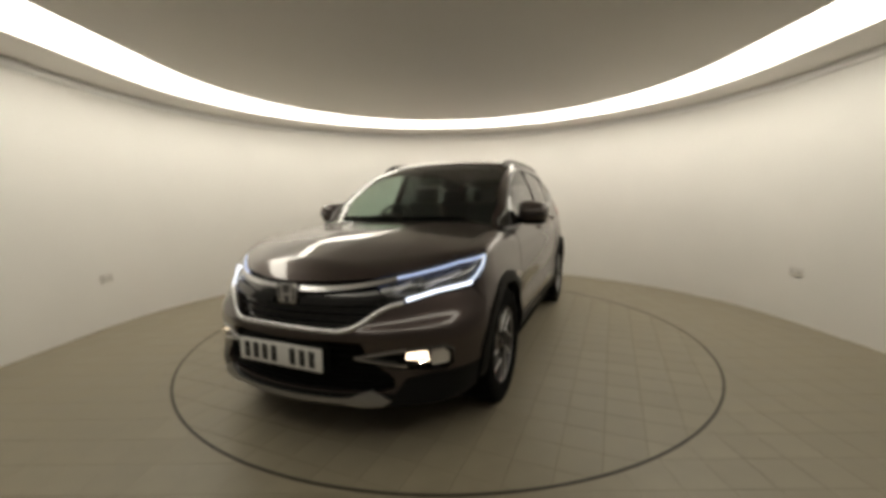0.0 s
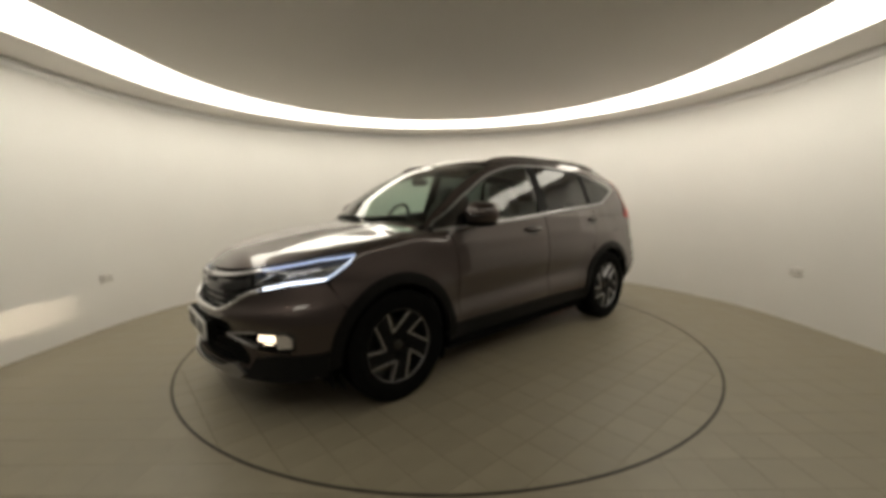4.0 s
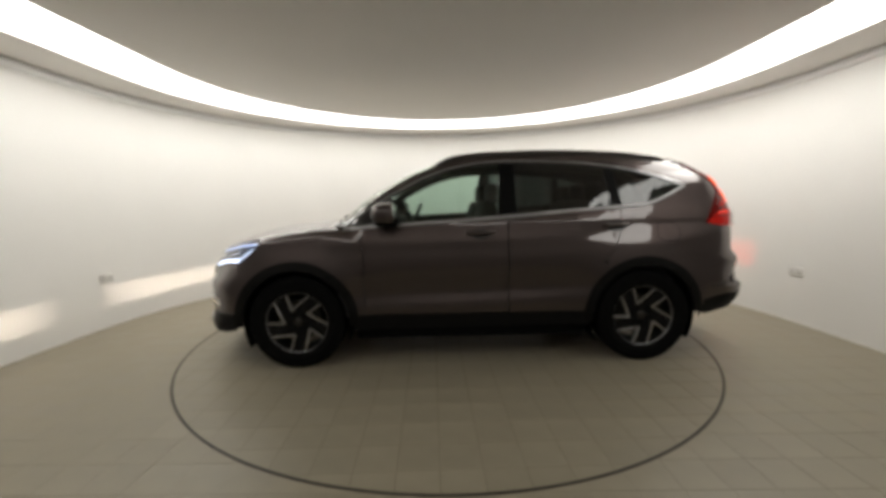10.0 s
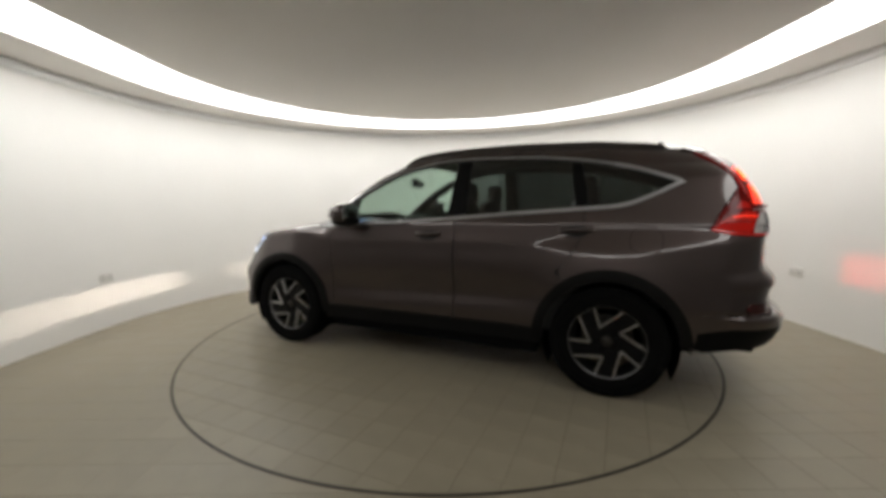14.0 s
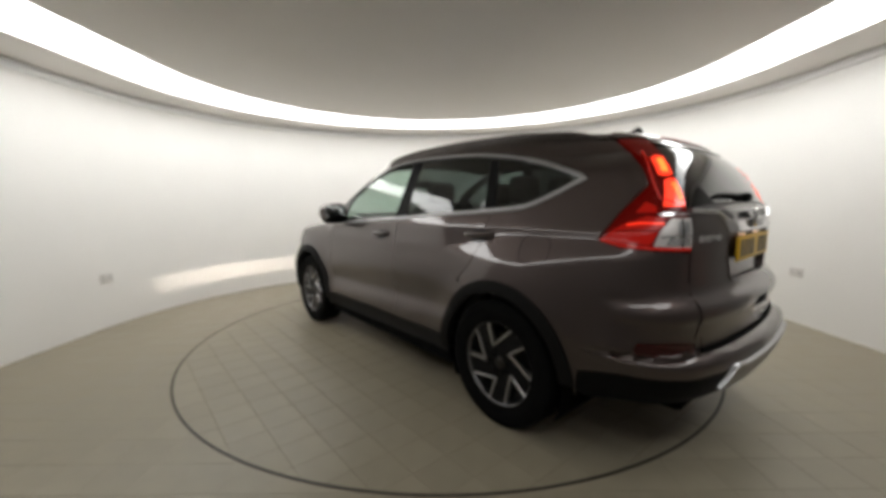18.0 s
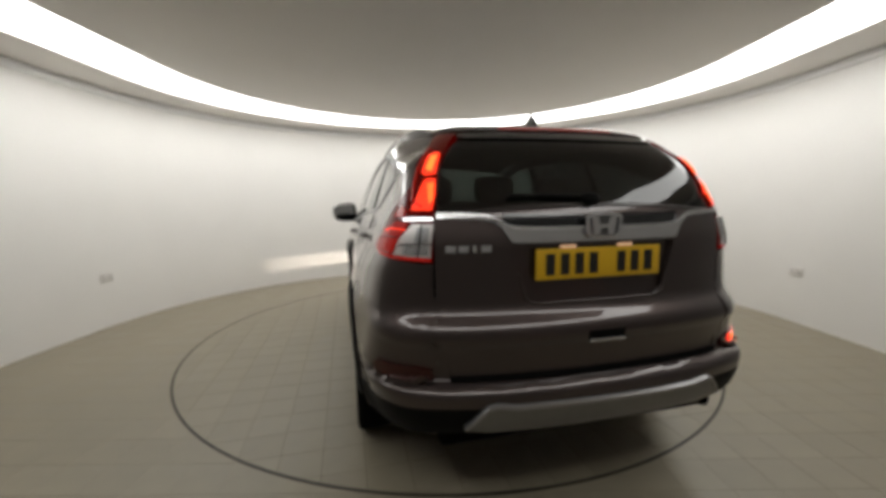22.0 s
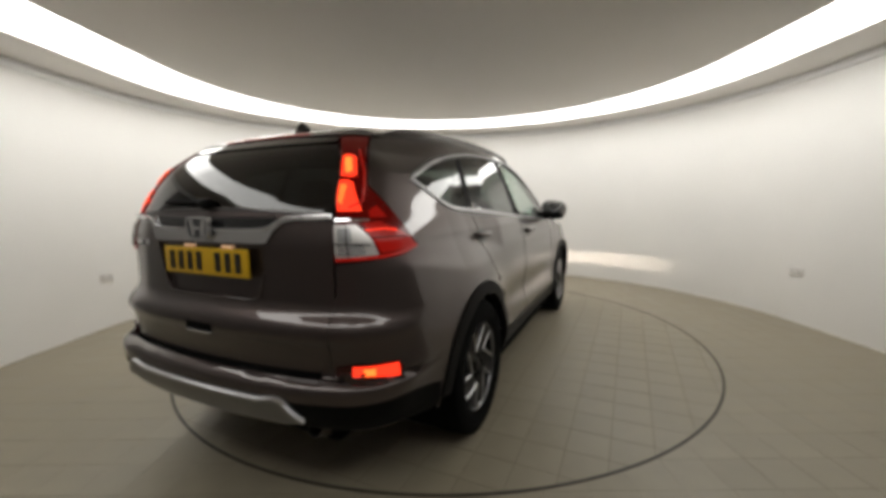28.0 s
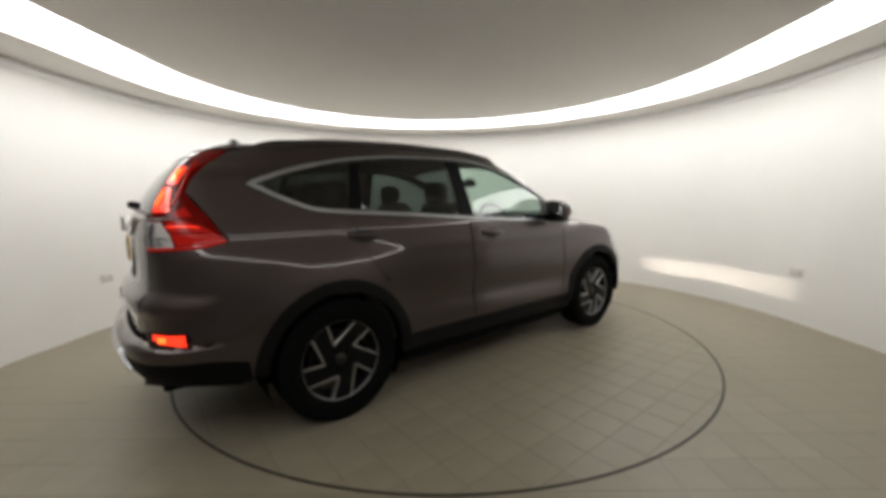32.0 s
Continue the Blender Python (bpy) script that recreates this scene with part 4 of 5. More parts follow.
for r in (False, True):
    sg = -1 if r else 1
    hl = HL_LOW + HL_TOP + [N(0.46, 0.81), N(0.50, 0.775)]
    head = panel("headlamp", "front", hl, M_GLOSS, car, raise_by=-0.045, step=0.02, right=r, label="swept headlamp with a lit daylight strip")
    panel("lens", "front", hl, M_LENS, head, raise_by=0.002, thick=0.004, step=0.018, right=r)
    path_strip("daylight_strip", [N(y, float(HOODZ(y)) - 0.012) for y in np.linspace(0.43, 0.75, 12)] + [S(1.575, 0.938)], 0.012, M_DRL_DIM, head, chart="front", right=r, high=0.006, lifted=-0.014)
    path_strip("daylight_strip", [S(1.566, 0.94), S(1.615, 0.895), S(1.70, 0.840), S(1.745, 0.814)], 0.012, M_DRL_SIDE, head, chart="front", right=r, high=0.006, lifted=-0.014)
    path_strip("daylight_strip", [S(1.742, 0.814), N(0.70, 0.793), N(0.64, 0.776), N(0.58, 0.760)], 0.014, M_DRL, head, chart="front", right=r, high=0.008, lifted=-0.006)
    # bright ribs and shelves between two dark bowls
    for rib, wide in (([N(0.525, 0.792), N(0.552, 0.822), N(0.580, 0.856)], 0.022), ([N(0.655, 0.806), N(0.680, 0.842), S(1.760, 0.884)], 0.026), ([N(0.50, 0.790), N(0.56, 0.783), N(0.62, 0.792)], 0.014), ([N(0.64, 0.800), N(0.70, 0.812), S(1.730, 0.838)], 0.014)):
        path_strip("reflector", rib, wide, M_REFLECTOR, head, chart="front", right=r, high=0.012, lifted=-0.032)
    for y, z, rad in ((0.625, 0.832, 0.030), (0.51, 0.828, 0.020)):
        p0 = Vector(N(y, z)) - Vector((0.045, 0.028, 0))
        bm = bmesh.new()
        bmesh.ops.create_uvsphere(bm, u_segments=20, v_segments=12, radius=rad, matrix=Matrix.Translation((p0.x, sg * p0.y, p0.z)))
        part("projector", smooth(bm), M_PROJECTOR, head)
    slot = [N(0.585, 0.462), N(0.735, 0.462), N(0.735, 0.486), N(0.585, 0.486)]
    pod = panel("fog_pod", "front", fog_hole, M_PLASTIC, car, raise_by=-0.035, right=r, label="black pod with a lit fog lamp", holes=[slot])
    lit = panel("fog_lamp", "front", [N(0.604, 0.510), N(0.688, 0.514), N(0.692, 0.4797), N(0.600, 0.4797)], M_FOG, pod, raise_by=-0.012, step=0.014, right=r, thick=0.006)
    panel("lower_lens", "front", [N(0.594, 0.4705), N(0.699, 0.4705), N(0.694, 0.450), N(0.60, 0.449)], M_GLOSS, lit, raise_by=-0.012, step=0.014, right=r, thick=0.006)
    panel("indicator", "front", [N(0.705, 0.522), N(0.755, 0.526), N(0.775, 0.50), N(0.772, 0.455), N(0.705, 0.446)], M_CLEARLENS, pod, raise_by=-0.006, step=0.014, right=r)
    panel("pod_fin", "front", [N(0.45, 0.488), N(0.55, 0.470), N(0.585, 0.444), N(0.51, 0.452)], M_SATIN_DARK, pod, raise_by=-0.012, step=0.016, right=r)
    path_strip("pod_bezel", [N(0.375, 0.495), N(0.45, 0.480), N(0.53, 0.462), N(0.60, 0.450)], 0.012, M_SATIN, car, high=0.008, chart="front", right=r)
    path_strip("pod_bezel", [N(0.375, 0.497), N(0.45, 0.510), N(0.53, 0.522), N(0.60, 0.532)], 0.012, M_SATIN, car, high=0.008, chart="front", right=r)
    path_strip("pod_lip", [N(0.44, 0.500), N(0.55, 0.524), N(0.66, 0.537), N(0.755, 0.543), N(0.79, 0.515)], 0.010, M_SATIN_DARK, car, high=0.006, chart="front", right=r)


# ---- plates and badges ----
def bars(name, x, y0, z0, width, height, count, blank, parent, mat):
    """Plain bars in place of characters, on a plate that faces along x."""
    step = width / count
    for k in range(count):
        if k == blank:
            continue
        yy = y0 + (k - (count - 1) / 2) * step
        bm = box(bmesh.new(), x - 0.0015, x + 0.0015, yy - step * 0.30, yy + step * 0.30, z0 - height / 2, z0 + height / 2)
        part(name, bm, mat, parent)


def plate(name, x, z, mat, label):
    root = new(name)
    root.parent = car
    tagged(root, label)
    sgn = 1 if x > 0 else -1
    bm = box(bmesh.new(), x - 0.006, x + 0.006, -0.26, 0.26, z - 0.0565, z + 0.0565, 0.004)
    part("plate_sheet", smooth(bm), mat, root)
    bars("character_bar", x + sgn * 0.0065, 0.0, z, 0.47, 0.079, 8, 4 if x > 0 else 3, root, M_INK)
    for y in (-0.225, 0.225):
        bm = lathe([(0.0, 0.0), (0.006, 0.0), (0.006, 0.003), (0.0, 0.003)], 12, "x")
        bmesh.ops.translate(bm, verts=bm.verts, vec=(x + sgn * 0.006, y, z))
        part("screw_cap", bm, mat, root)
    return root


plate("front_plate", 2.238, 0.498, M_PLATEW, "white plate with dark bars")
plate("rear_plate", -2.176, 0.993, M_PLATEY, "yellow plate with dark bars")
bm = box(bmesh.new(), 2.18, 2.232, -0.27, 0.27, 0.435, 0.56, 0.008)
part("plate_holder", smooth(bm), M_PLASTIC, car)


def badge(x, z, wide, high):
    root = new("badge")
    root.parent = car
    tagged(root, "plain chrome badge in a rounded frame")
    sgn = 1 if x > 0 else -1

    def shape(w, h, off, depth):
        bm = bmesh.new()
        ring = []
        for k in range(40):
            a = 2 * math.pi * k / 40
            c, s = math.cos(a), math.sin(a)
            px = w / 2 * math.copysign(abs(c) ** 0.45, c)
            pz = h / 2 * math.copysign(abs(s) ** 0.45, s)
            px *= 1 + 0.10 * pz / (h / 2)
            ring.append((px, pz))
        return bm, ring, off, depth

    bm, outer, _, _ = shape(wide, high, 0, 0)
    _, inner, _, _ = shape(wide * 0.84, high * 0.82, 0, 0)
    rows = []
    for loop, d in ((outer, 0.0), (outer, 0.014), (inner, 0.016), (inner, 0.006)):
        rows.append([bm.verts.new((x + sgn * d, p, z + q)) for p, q in loop])
    for a, b in zip(rows, rows[1:]):
        for k in range(40):
            bm.faces.new((a[k], a[(k + 1) % 40], b[(k + 1) % 40], b[k]))
    bmesh.ops.recalc_face_normals(bm, faces=bm.faces)
    part("badge_frame", smooth(bm, 50), M_BADGE, root)
    bm = bmesh.new()
    bm.faces.new([bm.verts.new((x + sgn * 0.006, p, z + q)) for p, q in inner])
    part("badge_field", bm, M_SATIN_DARK, root)
    for s in (1, -1):
        bm = bmesh.new()
        w = wide
        pts = [(s * w * 0.10, -high * 0.36), (s * w * 0.29, -high * 0.36), (s * w * 0.36, high * 0.36), (s * w * 0.17, high * 0.36), (s * w * 0.13, high * 0.05), (0.0, high * 0.05), (0.0, -high * 0.10), (s * w * 0.11, -high * 0.10)]
        lo = [bm.verts.new((x + sgn * 0.006, p, z + q)) for p, q in pts]
        hi = [bm.verts.new((x + sgn * 0.014, p, z + q)) for p, q in pts]
        bm.faces.new(hi)
        for k in range(8):
            bm.faces.new((lo[k], lo[(k + 1) % 8], hi[(k + 1) % 8], hi[k]))
        bmesh.ops.recalc_face_normals(bm, faces=bm.faces)
        part("badge_bar", bm, M_BADGE, root)
    return root


badge(2.158, 0.782, 0.124, 0.106)
badge(-2.184, 1.130, 0.142, 0.092)
for k, (yy, w) in enumerate(((0.56, 0.036), (0.516, 0.036), (0.478, 0.014), (0.437, 0.036))):
    panel("model_bar", "rear", [R(yy - w / 2, 1.043), R(yy + w / 2, 1.043), R(yy + w / 2, 1.067), R(yy - w / 2, 1.067)], M_BADGE, car, raise_by=0.006, step=0.012, thick=0.006)
# tailgate release
bm = bmesh.new()
box(bm, -2.2330, -2.19, -0.080, 0.070, 0.722, 0.750)
part("release_slot", bm, M_DARK, car)
bm = box(bmesh.new(), -2.2370, -2.19, -0.080, 0.070, 0.708, 0.720, 0.004)
part("release_lip", smooth(bm), M_BADGE, car)
for y in (-0.12, 0.12):
    bm = box(bmesh.new(), -2.165, -2.14, y - 0.03, y + 0.03, 1.048, 1.062, 0.003)
    part("plate_lamp", smooth(bm), M_PLATELAMP, car)


# ---- side fittings ----
def door_handle(x0, x1, z, right):
    sg = -1 if right else 1
    # no hollow: the cup's shade is a darker disc laid on the skin
    cup = panel("handle_cup_shade", "side", [S((x0 + x1) / 2 + 0.072 * math.cos(a), z - 0.008 + 0.040 * math.sin(a)) for a in np.linspace(0, 2 * math.pi, 21)[:-1]], M_CUPSHADE_LIP, car, raise_by=0.0015, thick=0.002, step=0.02, right=right)
    bm = bmesh.new()
    rows = []
    n = 14
    for k in range(n + 1):
        f = k / n
        x = x0 + (x1 - x0) * f
        p = S(x, z)
        out = 0.004 + 0.030 * math.sin(math.pi * min(1, max(0, f))) ** 0.45
        hh = 0.015 * (0.75 + 0.25 * math.sin(math.pi * f))
        row = []
        for a in np.linspace(0, 2 * math.pi, 13)[:-1]:
            row.append(bm.verts.new((x, sg * (p[1] + out + 0.011 * math.cos(a)), z + 0.006 * f + hh * math.sin(a))))
        rows.append(row)
    for a, b in zip(rows, rows[1:]):
        for k in range(12):
            bm.faces.new((a[k], a[(k + 1) % 12], b[(k + 1) % 12], b[k]))
    bm.faces.new(rows[0])
    bm.faces.new(rows[-1])
    bmesh.ops.recalc_face_normals(bm, faces=bm.faces)
    part("door_handle", smooth(bm, 60), M_PAINT, car)


def superball(cx, cy, cz, rx, ry, rz, power=0.6, nu=28, nv=16, squash=None):
    bm = bmesh.new()
    rows = []

    def sp(v, e):
        return math.copysign(abs(v) ** e, v)

    for j in range(1, nv):
        b = -math.pi / 2 + math.pi * j / nv
        row = []
        for k in range(nu):
            a = 2 * math.pi * k / nu
            x, y, z = sp(math.cos(b), power) * sp(math.cos(a), power), sp(math.cos(b), power) * sp(math.sin(a), power), sp(math.sin(b), power)
            if squash:
                x, y, z = squash(x, y, z)
            row.append(bm.verts.new((cx + rx * x, cy + ry * y, cz + rz * z)))
        rows.append(row)
    for a, b in zip(rows, rows[1:]):
        for k in range(nu):
            bm.faces.new((a[k], a[(k + 1) % nu], b[(k + 1) % nu], b[k]))
    bm.faces.new(rows[0][::-1])
    bm.faces.new(rows[-1])
    bmesh.ops.recalc_face_normals(bm, faces=bm.faces)
    return smooth(bm, 60)


def door_mirror(right):
    sg = -1 if right else 1
    root = new("door_mirror")
    root.parent = car
    shell = superball(0.625, sg * 0.925, 1.142, 0.105, 0.115, 0.084, 0.66, squash=lambda x, y, z: (max(x, -0.55) * (1 - 0.12 * abs(z)), y * (1 - 0.10 * max(0, x)), z * (1 - 0.12 * sg * y)))
    part("mirror_shell", shell, M_PAINT, root)
    cap = superball(0.620, sg * 0.915, 1.088, 0.090, 0.105, 0.040, 0.7)
    part("mirror_base", cap, M_PLASTIC, root)
    bm = superball(0.566, sg * 0.928, 1.147, 0.004, 0.096, 0.066, 0.55)
    part("mirror_glass", bm, M_MIRROR, root)
    bm = superball(0.640, sg * 0.835, 1.078, 0.05, 0.055, 0.028, 0.7)
    part("mirror_arm", bm, M_PLASTIC, root)
    bm = superball(0.700, sg * 0.945, 1.128, 0.030, 0.080, 0.009, 0.7)
    part("repeater", bm, M_GLOSS, root)


for r in (False, True):
    door_handle(0.045, -0.165, 0.993, r)
    door_handle(-0.985, -1.195, 1.036, r)
    door_mirror(r)
    path_strip("roof_rail", [T(x, min(0.575, float(ROOF_EDGE(x)) - 0.032)) for x in np.linspace(0.26, -1.62, 38)], 0.030, M_RAIL, car, high=0.028, chart="top", right=r, label="slim satin dark roof rail", taper=0.16)
# fuel flap on the near side
flap = [S(-1.485 + 0.088 * math.copysign(abs(math.cos(a)) ** 0.7, math.cos(a)), 0.982 + 0.072 * math.copysign(abs(math.sin(a)) ** 0.7, math.sin(a))) for a in np.linspace(0, 2 * math.pi, 41)]
path_strip("fuel_flap_gap", flap, 0.004, M_DARK, car, high=0.0008, chart="side", step=0.01)
# aerial
bm = bmesh.new()
prof = [(-0.065, 0.0), (-0.055, 0.035), (-0.03, 0.058), (-0.012, 0.052), (0.03, 0.022), (0.085, 0.0)]
ap = T(-1.56, 0.0)
left = [bm.verts.new((ap[0] + 1.2 * x, 0.016 * (1 - z / 0.075), ap[2] + 1.25 * z - 0.002)) for x, z in prof]
rght = [bm.verts.new((ap[0] + 1.2 * x, -0.016 * (1 - z / 0.075), ap[2] + 1.25 * z - 0.002)) for x, z in prof]
bm.faces.new(left)
bm.faces.new(rght[::-1])
for k in range(len(prof)):
    j = (k + 1) % len(prof)
    bm.faces.new((left[k], rght[k], rght[j], left[j]))
bmesh.ops.recalc_face_normals(bm, faces=bm.faces)
part("aerial", smooth(bm, 50), M_GLOSS, car, "small black roof aerial fin")
# wipers
path_strip("rear_wiper", [R(0.02, 1.228), R(0.10, 1.232), R(0.20, 1.236), R(0.34, 1.234)], 0.014, M_PLASTIC, car, high=0.016, chart="rear", label="black rear wiper")
bm = superball(-2.135, 0.02, 1.228, 0.03, 0.035, 0.022, 0.8)
part("wiper_pivot", bm, M_PLASTIC, car)
for y0, y1 in ((-0.55, 0.02), (0.0, 0.55)):
    path_strip("wiper_blade", [T(1.055 - 0.2 * y * y, y) for y in np.linspace(y0, y1, 9)], 0.014, M_PLASTIC, car, high=0.010, chart="top", taper=0.05)
cowl = [T(1.118 - 0.2 * y * y, y) for y in np.linspace(-0.70, 0.70, 15)] + [T(1.06 - 0.2 * y * y, y) for y in np.linspace(0.70, -0.70, 15)]
panel("cowl", "top", cowl, M_PLASTIC, car, raise_by=-0.010, step=0.02)
# exhaust
bm = lathe([(0.030, 0.0), (0.036, 0.0), (0.036, -0.16), (0.030, -0.16), (0.030, 0.0)], 24, "x")
bmesh.ops.rotate(bm, verts=bm.verts, cent=(0, 0, 0), matrix=Matrix.Rotation(radians(24), 3, "Y"))
bmesh.ops.translate(bm, verts=bm.verts, vec=(-2.01, -0.535, 0.318))
part("exhaust", smooth(bm), M_EXHAUST, car, "dark downturned exhaust tip")

# ---- under the skin ----
for cx in (F_AXLE, R_AXLE):
    for sg in (1, -1):
        bm = bmesh.new()
        rows = [[bm.verts.new((cx + 0.398 * math.cos(a), sg * y, HUB_Z + 0.398 * math.sin(a))) for a in np.linspace(radians(-28), radians(208), 30)] for y in (0.50, 0.868)]
        for k in range(29):
            bm.faces.new((rows[0][k], rows[0][k + 1], rows[1][k + 1], rows[1][k]))
        bm.faces.new(rows[0])
        part("arch_liner", smooth(bm), M_DARK, car)
for x0, x1, z0, z1 in ((-0.86, 0.88, 0.20, 0.36), (-2.1, -1.70, 0.30, 0.60), (1.74, 1.93, 0.24, 0.62)):
    bm = box(bmesh.new(), x0, x1, -0.60 if x0 < -1 or x0 > 1 else -0.84, 0.60 if x0 < -1 or x0 > 1 else 0.84, z0, z1, 0.02)
    part("underbody", bm, M_DARK, car)
bm = box(bmesh.new(), -1.8, 1.85, -0.49, 0.49, 0.22, 0.60)
part("underbody", bm, M_DARK, car)
for sg in (1, -1):
    bm = box(bmesh.new(), 1.70, 1.72, sg * 0.70 - 0.10, sg * 0.70 + 0.10, 0.17, 0.30, 0.006)
    part("tyre_deflector", bm, M_PLASTIC, car)
    bm = box(bmesh.new(), -1.10, 1.02, sg * 0.79 - 0.03, sg * 0.79 + 0.03, 0.36, 1.0, 0.02)
    part("door_lining", bm, M_CABIN, car)
    bm = box(bmesh.new(), -2.02, -1.08, sg * 0.68 - 0.06, sg * 0.68 + 0.06, 0.55, 1.12, 0.05)
    part("boot_lining", bm, M_CABIN, car)
bm = box(bmesh.new(), -2.08, -1.05, -0.62, 0.62, 0.55, 0.66)
part("boot_floor", bm, M_CABIN, car)
bm = box(bmesh.new(), -2.10, -2.04, -0.58, 0.58, 0.62, 1.14, 0.02)
part("tailgate_lining", bm, M_CABIN, car)
bm = box(bmesh.new(), 1.04, 1.95, -0.66, 0.66, 0.60, 0.79, 0.03)
part("engine_cover", bm, M_DARK, car)
lining = [T(x, y * 1.0) for x, y in [(0.22, yy) for yy in np.linspace(-0.56, 0.56, 9)]] + [T(x, 0.56) for x in np.linspace(0.1, -1.6, 12)] + [T(-1.66, yy) for yy in np.linspace(0.54, -0.54, 9)] + [T(x, -0.56) for x in np.linspace(-1.6, 0.1, 12)]
panel("headlining", "top", lining, M_LINING, car, raise_by=-0.045, step=0.08)


# ---- cabin ----
def dashboard():
    bm = bmesh.new()
    prof = [(1.03, 1.04), (0.80, 1.055), (0.66, 1.04), (0.58, 0.98), (0.60, 0.80), (0.66, 0.60), (1.02, 0.55)]
    rows = [[bm.verts.new((x - 0.12 * (y / 0.7) ** 2 * (1 if x > 0.7 else 0), y, z)) for x, z in prof] for y in np.linspace(-0.74, 0.74, 13)]
    for a, b in zip(rows, rows[1:]):
        for k in range(len(prof) - 1):
            bm.faces.new((a[k], a[k + 1], b[k + 1], b[k]))
    bmesh.ops.recalc_face_normals(bm, faces=bm.faces)
    part("dashboard", smooth(bm, 50), M_CABIN, car)
    bm = superball(0.66, -0.36, 1.055, 0.10, 0.17, 0.045, 0.7)
    part("instrument_hood", bm, M_CABIN, car)


dashboard()


def steering_wheel():
    root = new("steering_wheel")
    root.parent = car
    bm = bmesh.new()
    rows = []
    for k in range(36):
        a = 2 * math.pi * k / 36
        row = []
        for j in range(8):
            b = 2 * math.pi * j / 8
            rr = 0.180 + 0.015 * math.cos(b)
            row.append(bm.verts.new((0.015 * math.sin(b), rr * math.cos(a), rr * math.sin(a))))
        rows.append(row)
    for k in range(36):
        a, b = rows[k], rows[(k + 1) % 36]
        for j in range(8):
            bm.faces.new((a[j], a[(j + 1) % 8], b[(j + 1) % 8], b[j]))
    bmesh.ops.recalc_face_normals(bm, faces=bm.faces)
    part("wheel_rim", smooth(bm), M_CABIN, root)
    part("wheel_boss", superball(0.02, 0, -0.01, 0.03, 0.075, 0.065, 0.8), M_CABIN, root)
    for y0, y1, z0, z1 in ((0.06, 0.17, -0.02, 0.02), (-0.17, -0.06, -0.02, 0.02), (-0.025, 0.025, -0.17, -0.06)):
        part("wheel_spoke", box(bmesh.new(), 0.0, 0.02, y0, y1, z0, z1, 0.006), M_CABIN, root)
    root.matrix_local = pose(0.48, -0.36, 1.04, 0, -24, 0)


steering_wheel()


def seat(name, x, y, wide):
    root = new(name)
    root.parent = car
    part("seat_cushion", superball(0.05, 0, 0.62, 0.27, wide / 2, 0.10, 0.45), M_SEAT, root)
    bm = superball(0, 0, 0, 0.075, wide / 2, 0.31, 0.42, squash=lambda a, b, c: (a - 0.5 * c, b * (1 - 0.10 * max(0, c)), c))
    bmesh.ops.translate(bm, verts=bm.verts, vec=(-0.21, 0, 0.92))
    part("seat_back", bm, M_SEAT, root)
    heads = (0,) if wide < 0.7 else (-0.40, 0.0, 0.40)
    for h in heads:
        part("head_restraint", superball(-0.285, h, 1.295, 0.05, 0.125, 0.085, 0.55), M_SEAT, root)
        for s in (-0.05, 0.05):
            part("restraint_post", box(bmesh.new(), -0.292, -0.280, h + s - 0.006, h + s + 0.006, 1.18, 1.26), M_SATIN_DARK, root)
    root.matrix_local = pose(x, y, 0)


seat("front_seat", 0.08, 0.36, 0.52)
seat("front_seat", 0.08, -0.36, 0.52)
seat("rear_bench", -0.80, 0.0, 1.26)
bm = superball(0.46, 0.0, 1.40, 0.02, 0.115, 0.032, 0.6)
part("inside_mirror", bm, M_CABIN, car)
bm = box(bmesh.new(), 0.46, 0.52, -0.012, 0.012, 1.42, 1.455)
part("mirror_stem", bm, M_CABIN, car)


# fog lamp units: a small lit strip behind a curved lip throws a flat beam with a sharp upper edge, outwards from straight ahead
def sector(x0, y0, r, a0, a1, z0, z1, sg):
    """A flat wedge of a disc about (x0, y0), between two bearings."""
    bm = bmesh.new()
    ring = [(x0 - 0.012, y0 - sg * 0.02), (x0 - 0.012, y0 + sg * 0.02)] + [(x0 + r * math.cos(radians(a)), y0 + sg * r * math.sin(radians(a))) for a in np.linspace(a1, a0, 13)]
    lo = [bm.verts.new((x, y, z0)) for x, y in ring]
    hi = [bm.verts.new((x, y, z1)) for x, y in ring]
    bm.faces.new(lo)
    bm.faces.new(hi)
    for k in range(len(ring)):
        j = (k + 1) % len(ring)
        bm.faces.new((lo[k], lo[j], hi[j], hi[k]))
    bmesh.ops.recalc_face_normals(bm, faces=bm.faces)
    return bm


def arc_lip(x0, y0, r, a0, a1, z0, z1, sg):
    bm = bmesh.new()
    rows = []
    for a in np.linspace(a0, a1, 15):
        c, s = math.cos(radians(a)), sg * math.sin(radians(a))
        rows.append([bm.verts.new((x0 + q * c, y0 + q * s, z)) for q, z in ((r, z0), (r, z1), (r + 0.001, z1), (r + 0.001, z0))])
    for a, b in zip(rows, rows[1:]):
        for k in range(4):
            bm.faces.new((a[k], a[(k + 1) % 4], b[(k + 1) % 4], b[k]))
    bmesh.ops.recalc_face_normals(bm, faces=bm.faces)
    return bm


def side_wall(p, q, z0, z1):
    bm = bmesh.new()
    bm.faces.new([bm.verts.new(v) for v in ((*p, z0), (*q, z0), (*q, z1), (*p, z1))])
    return bm


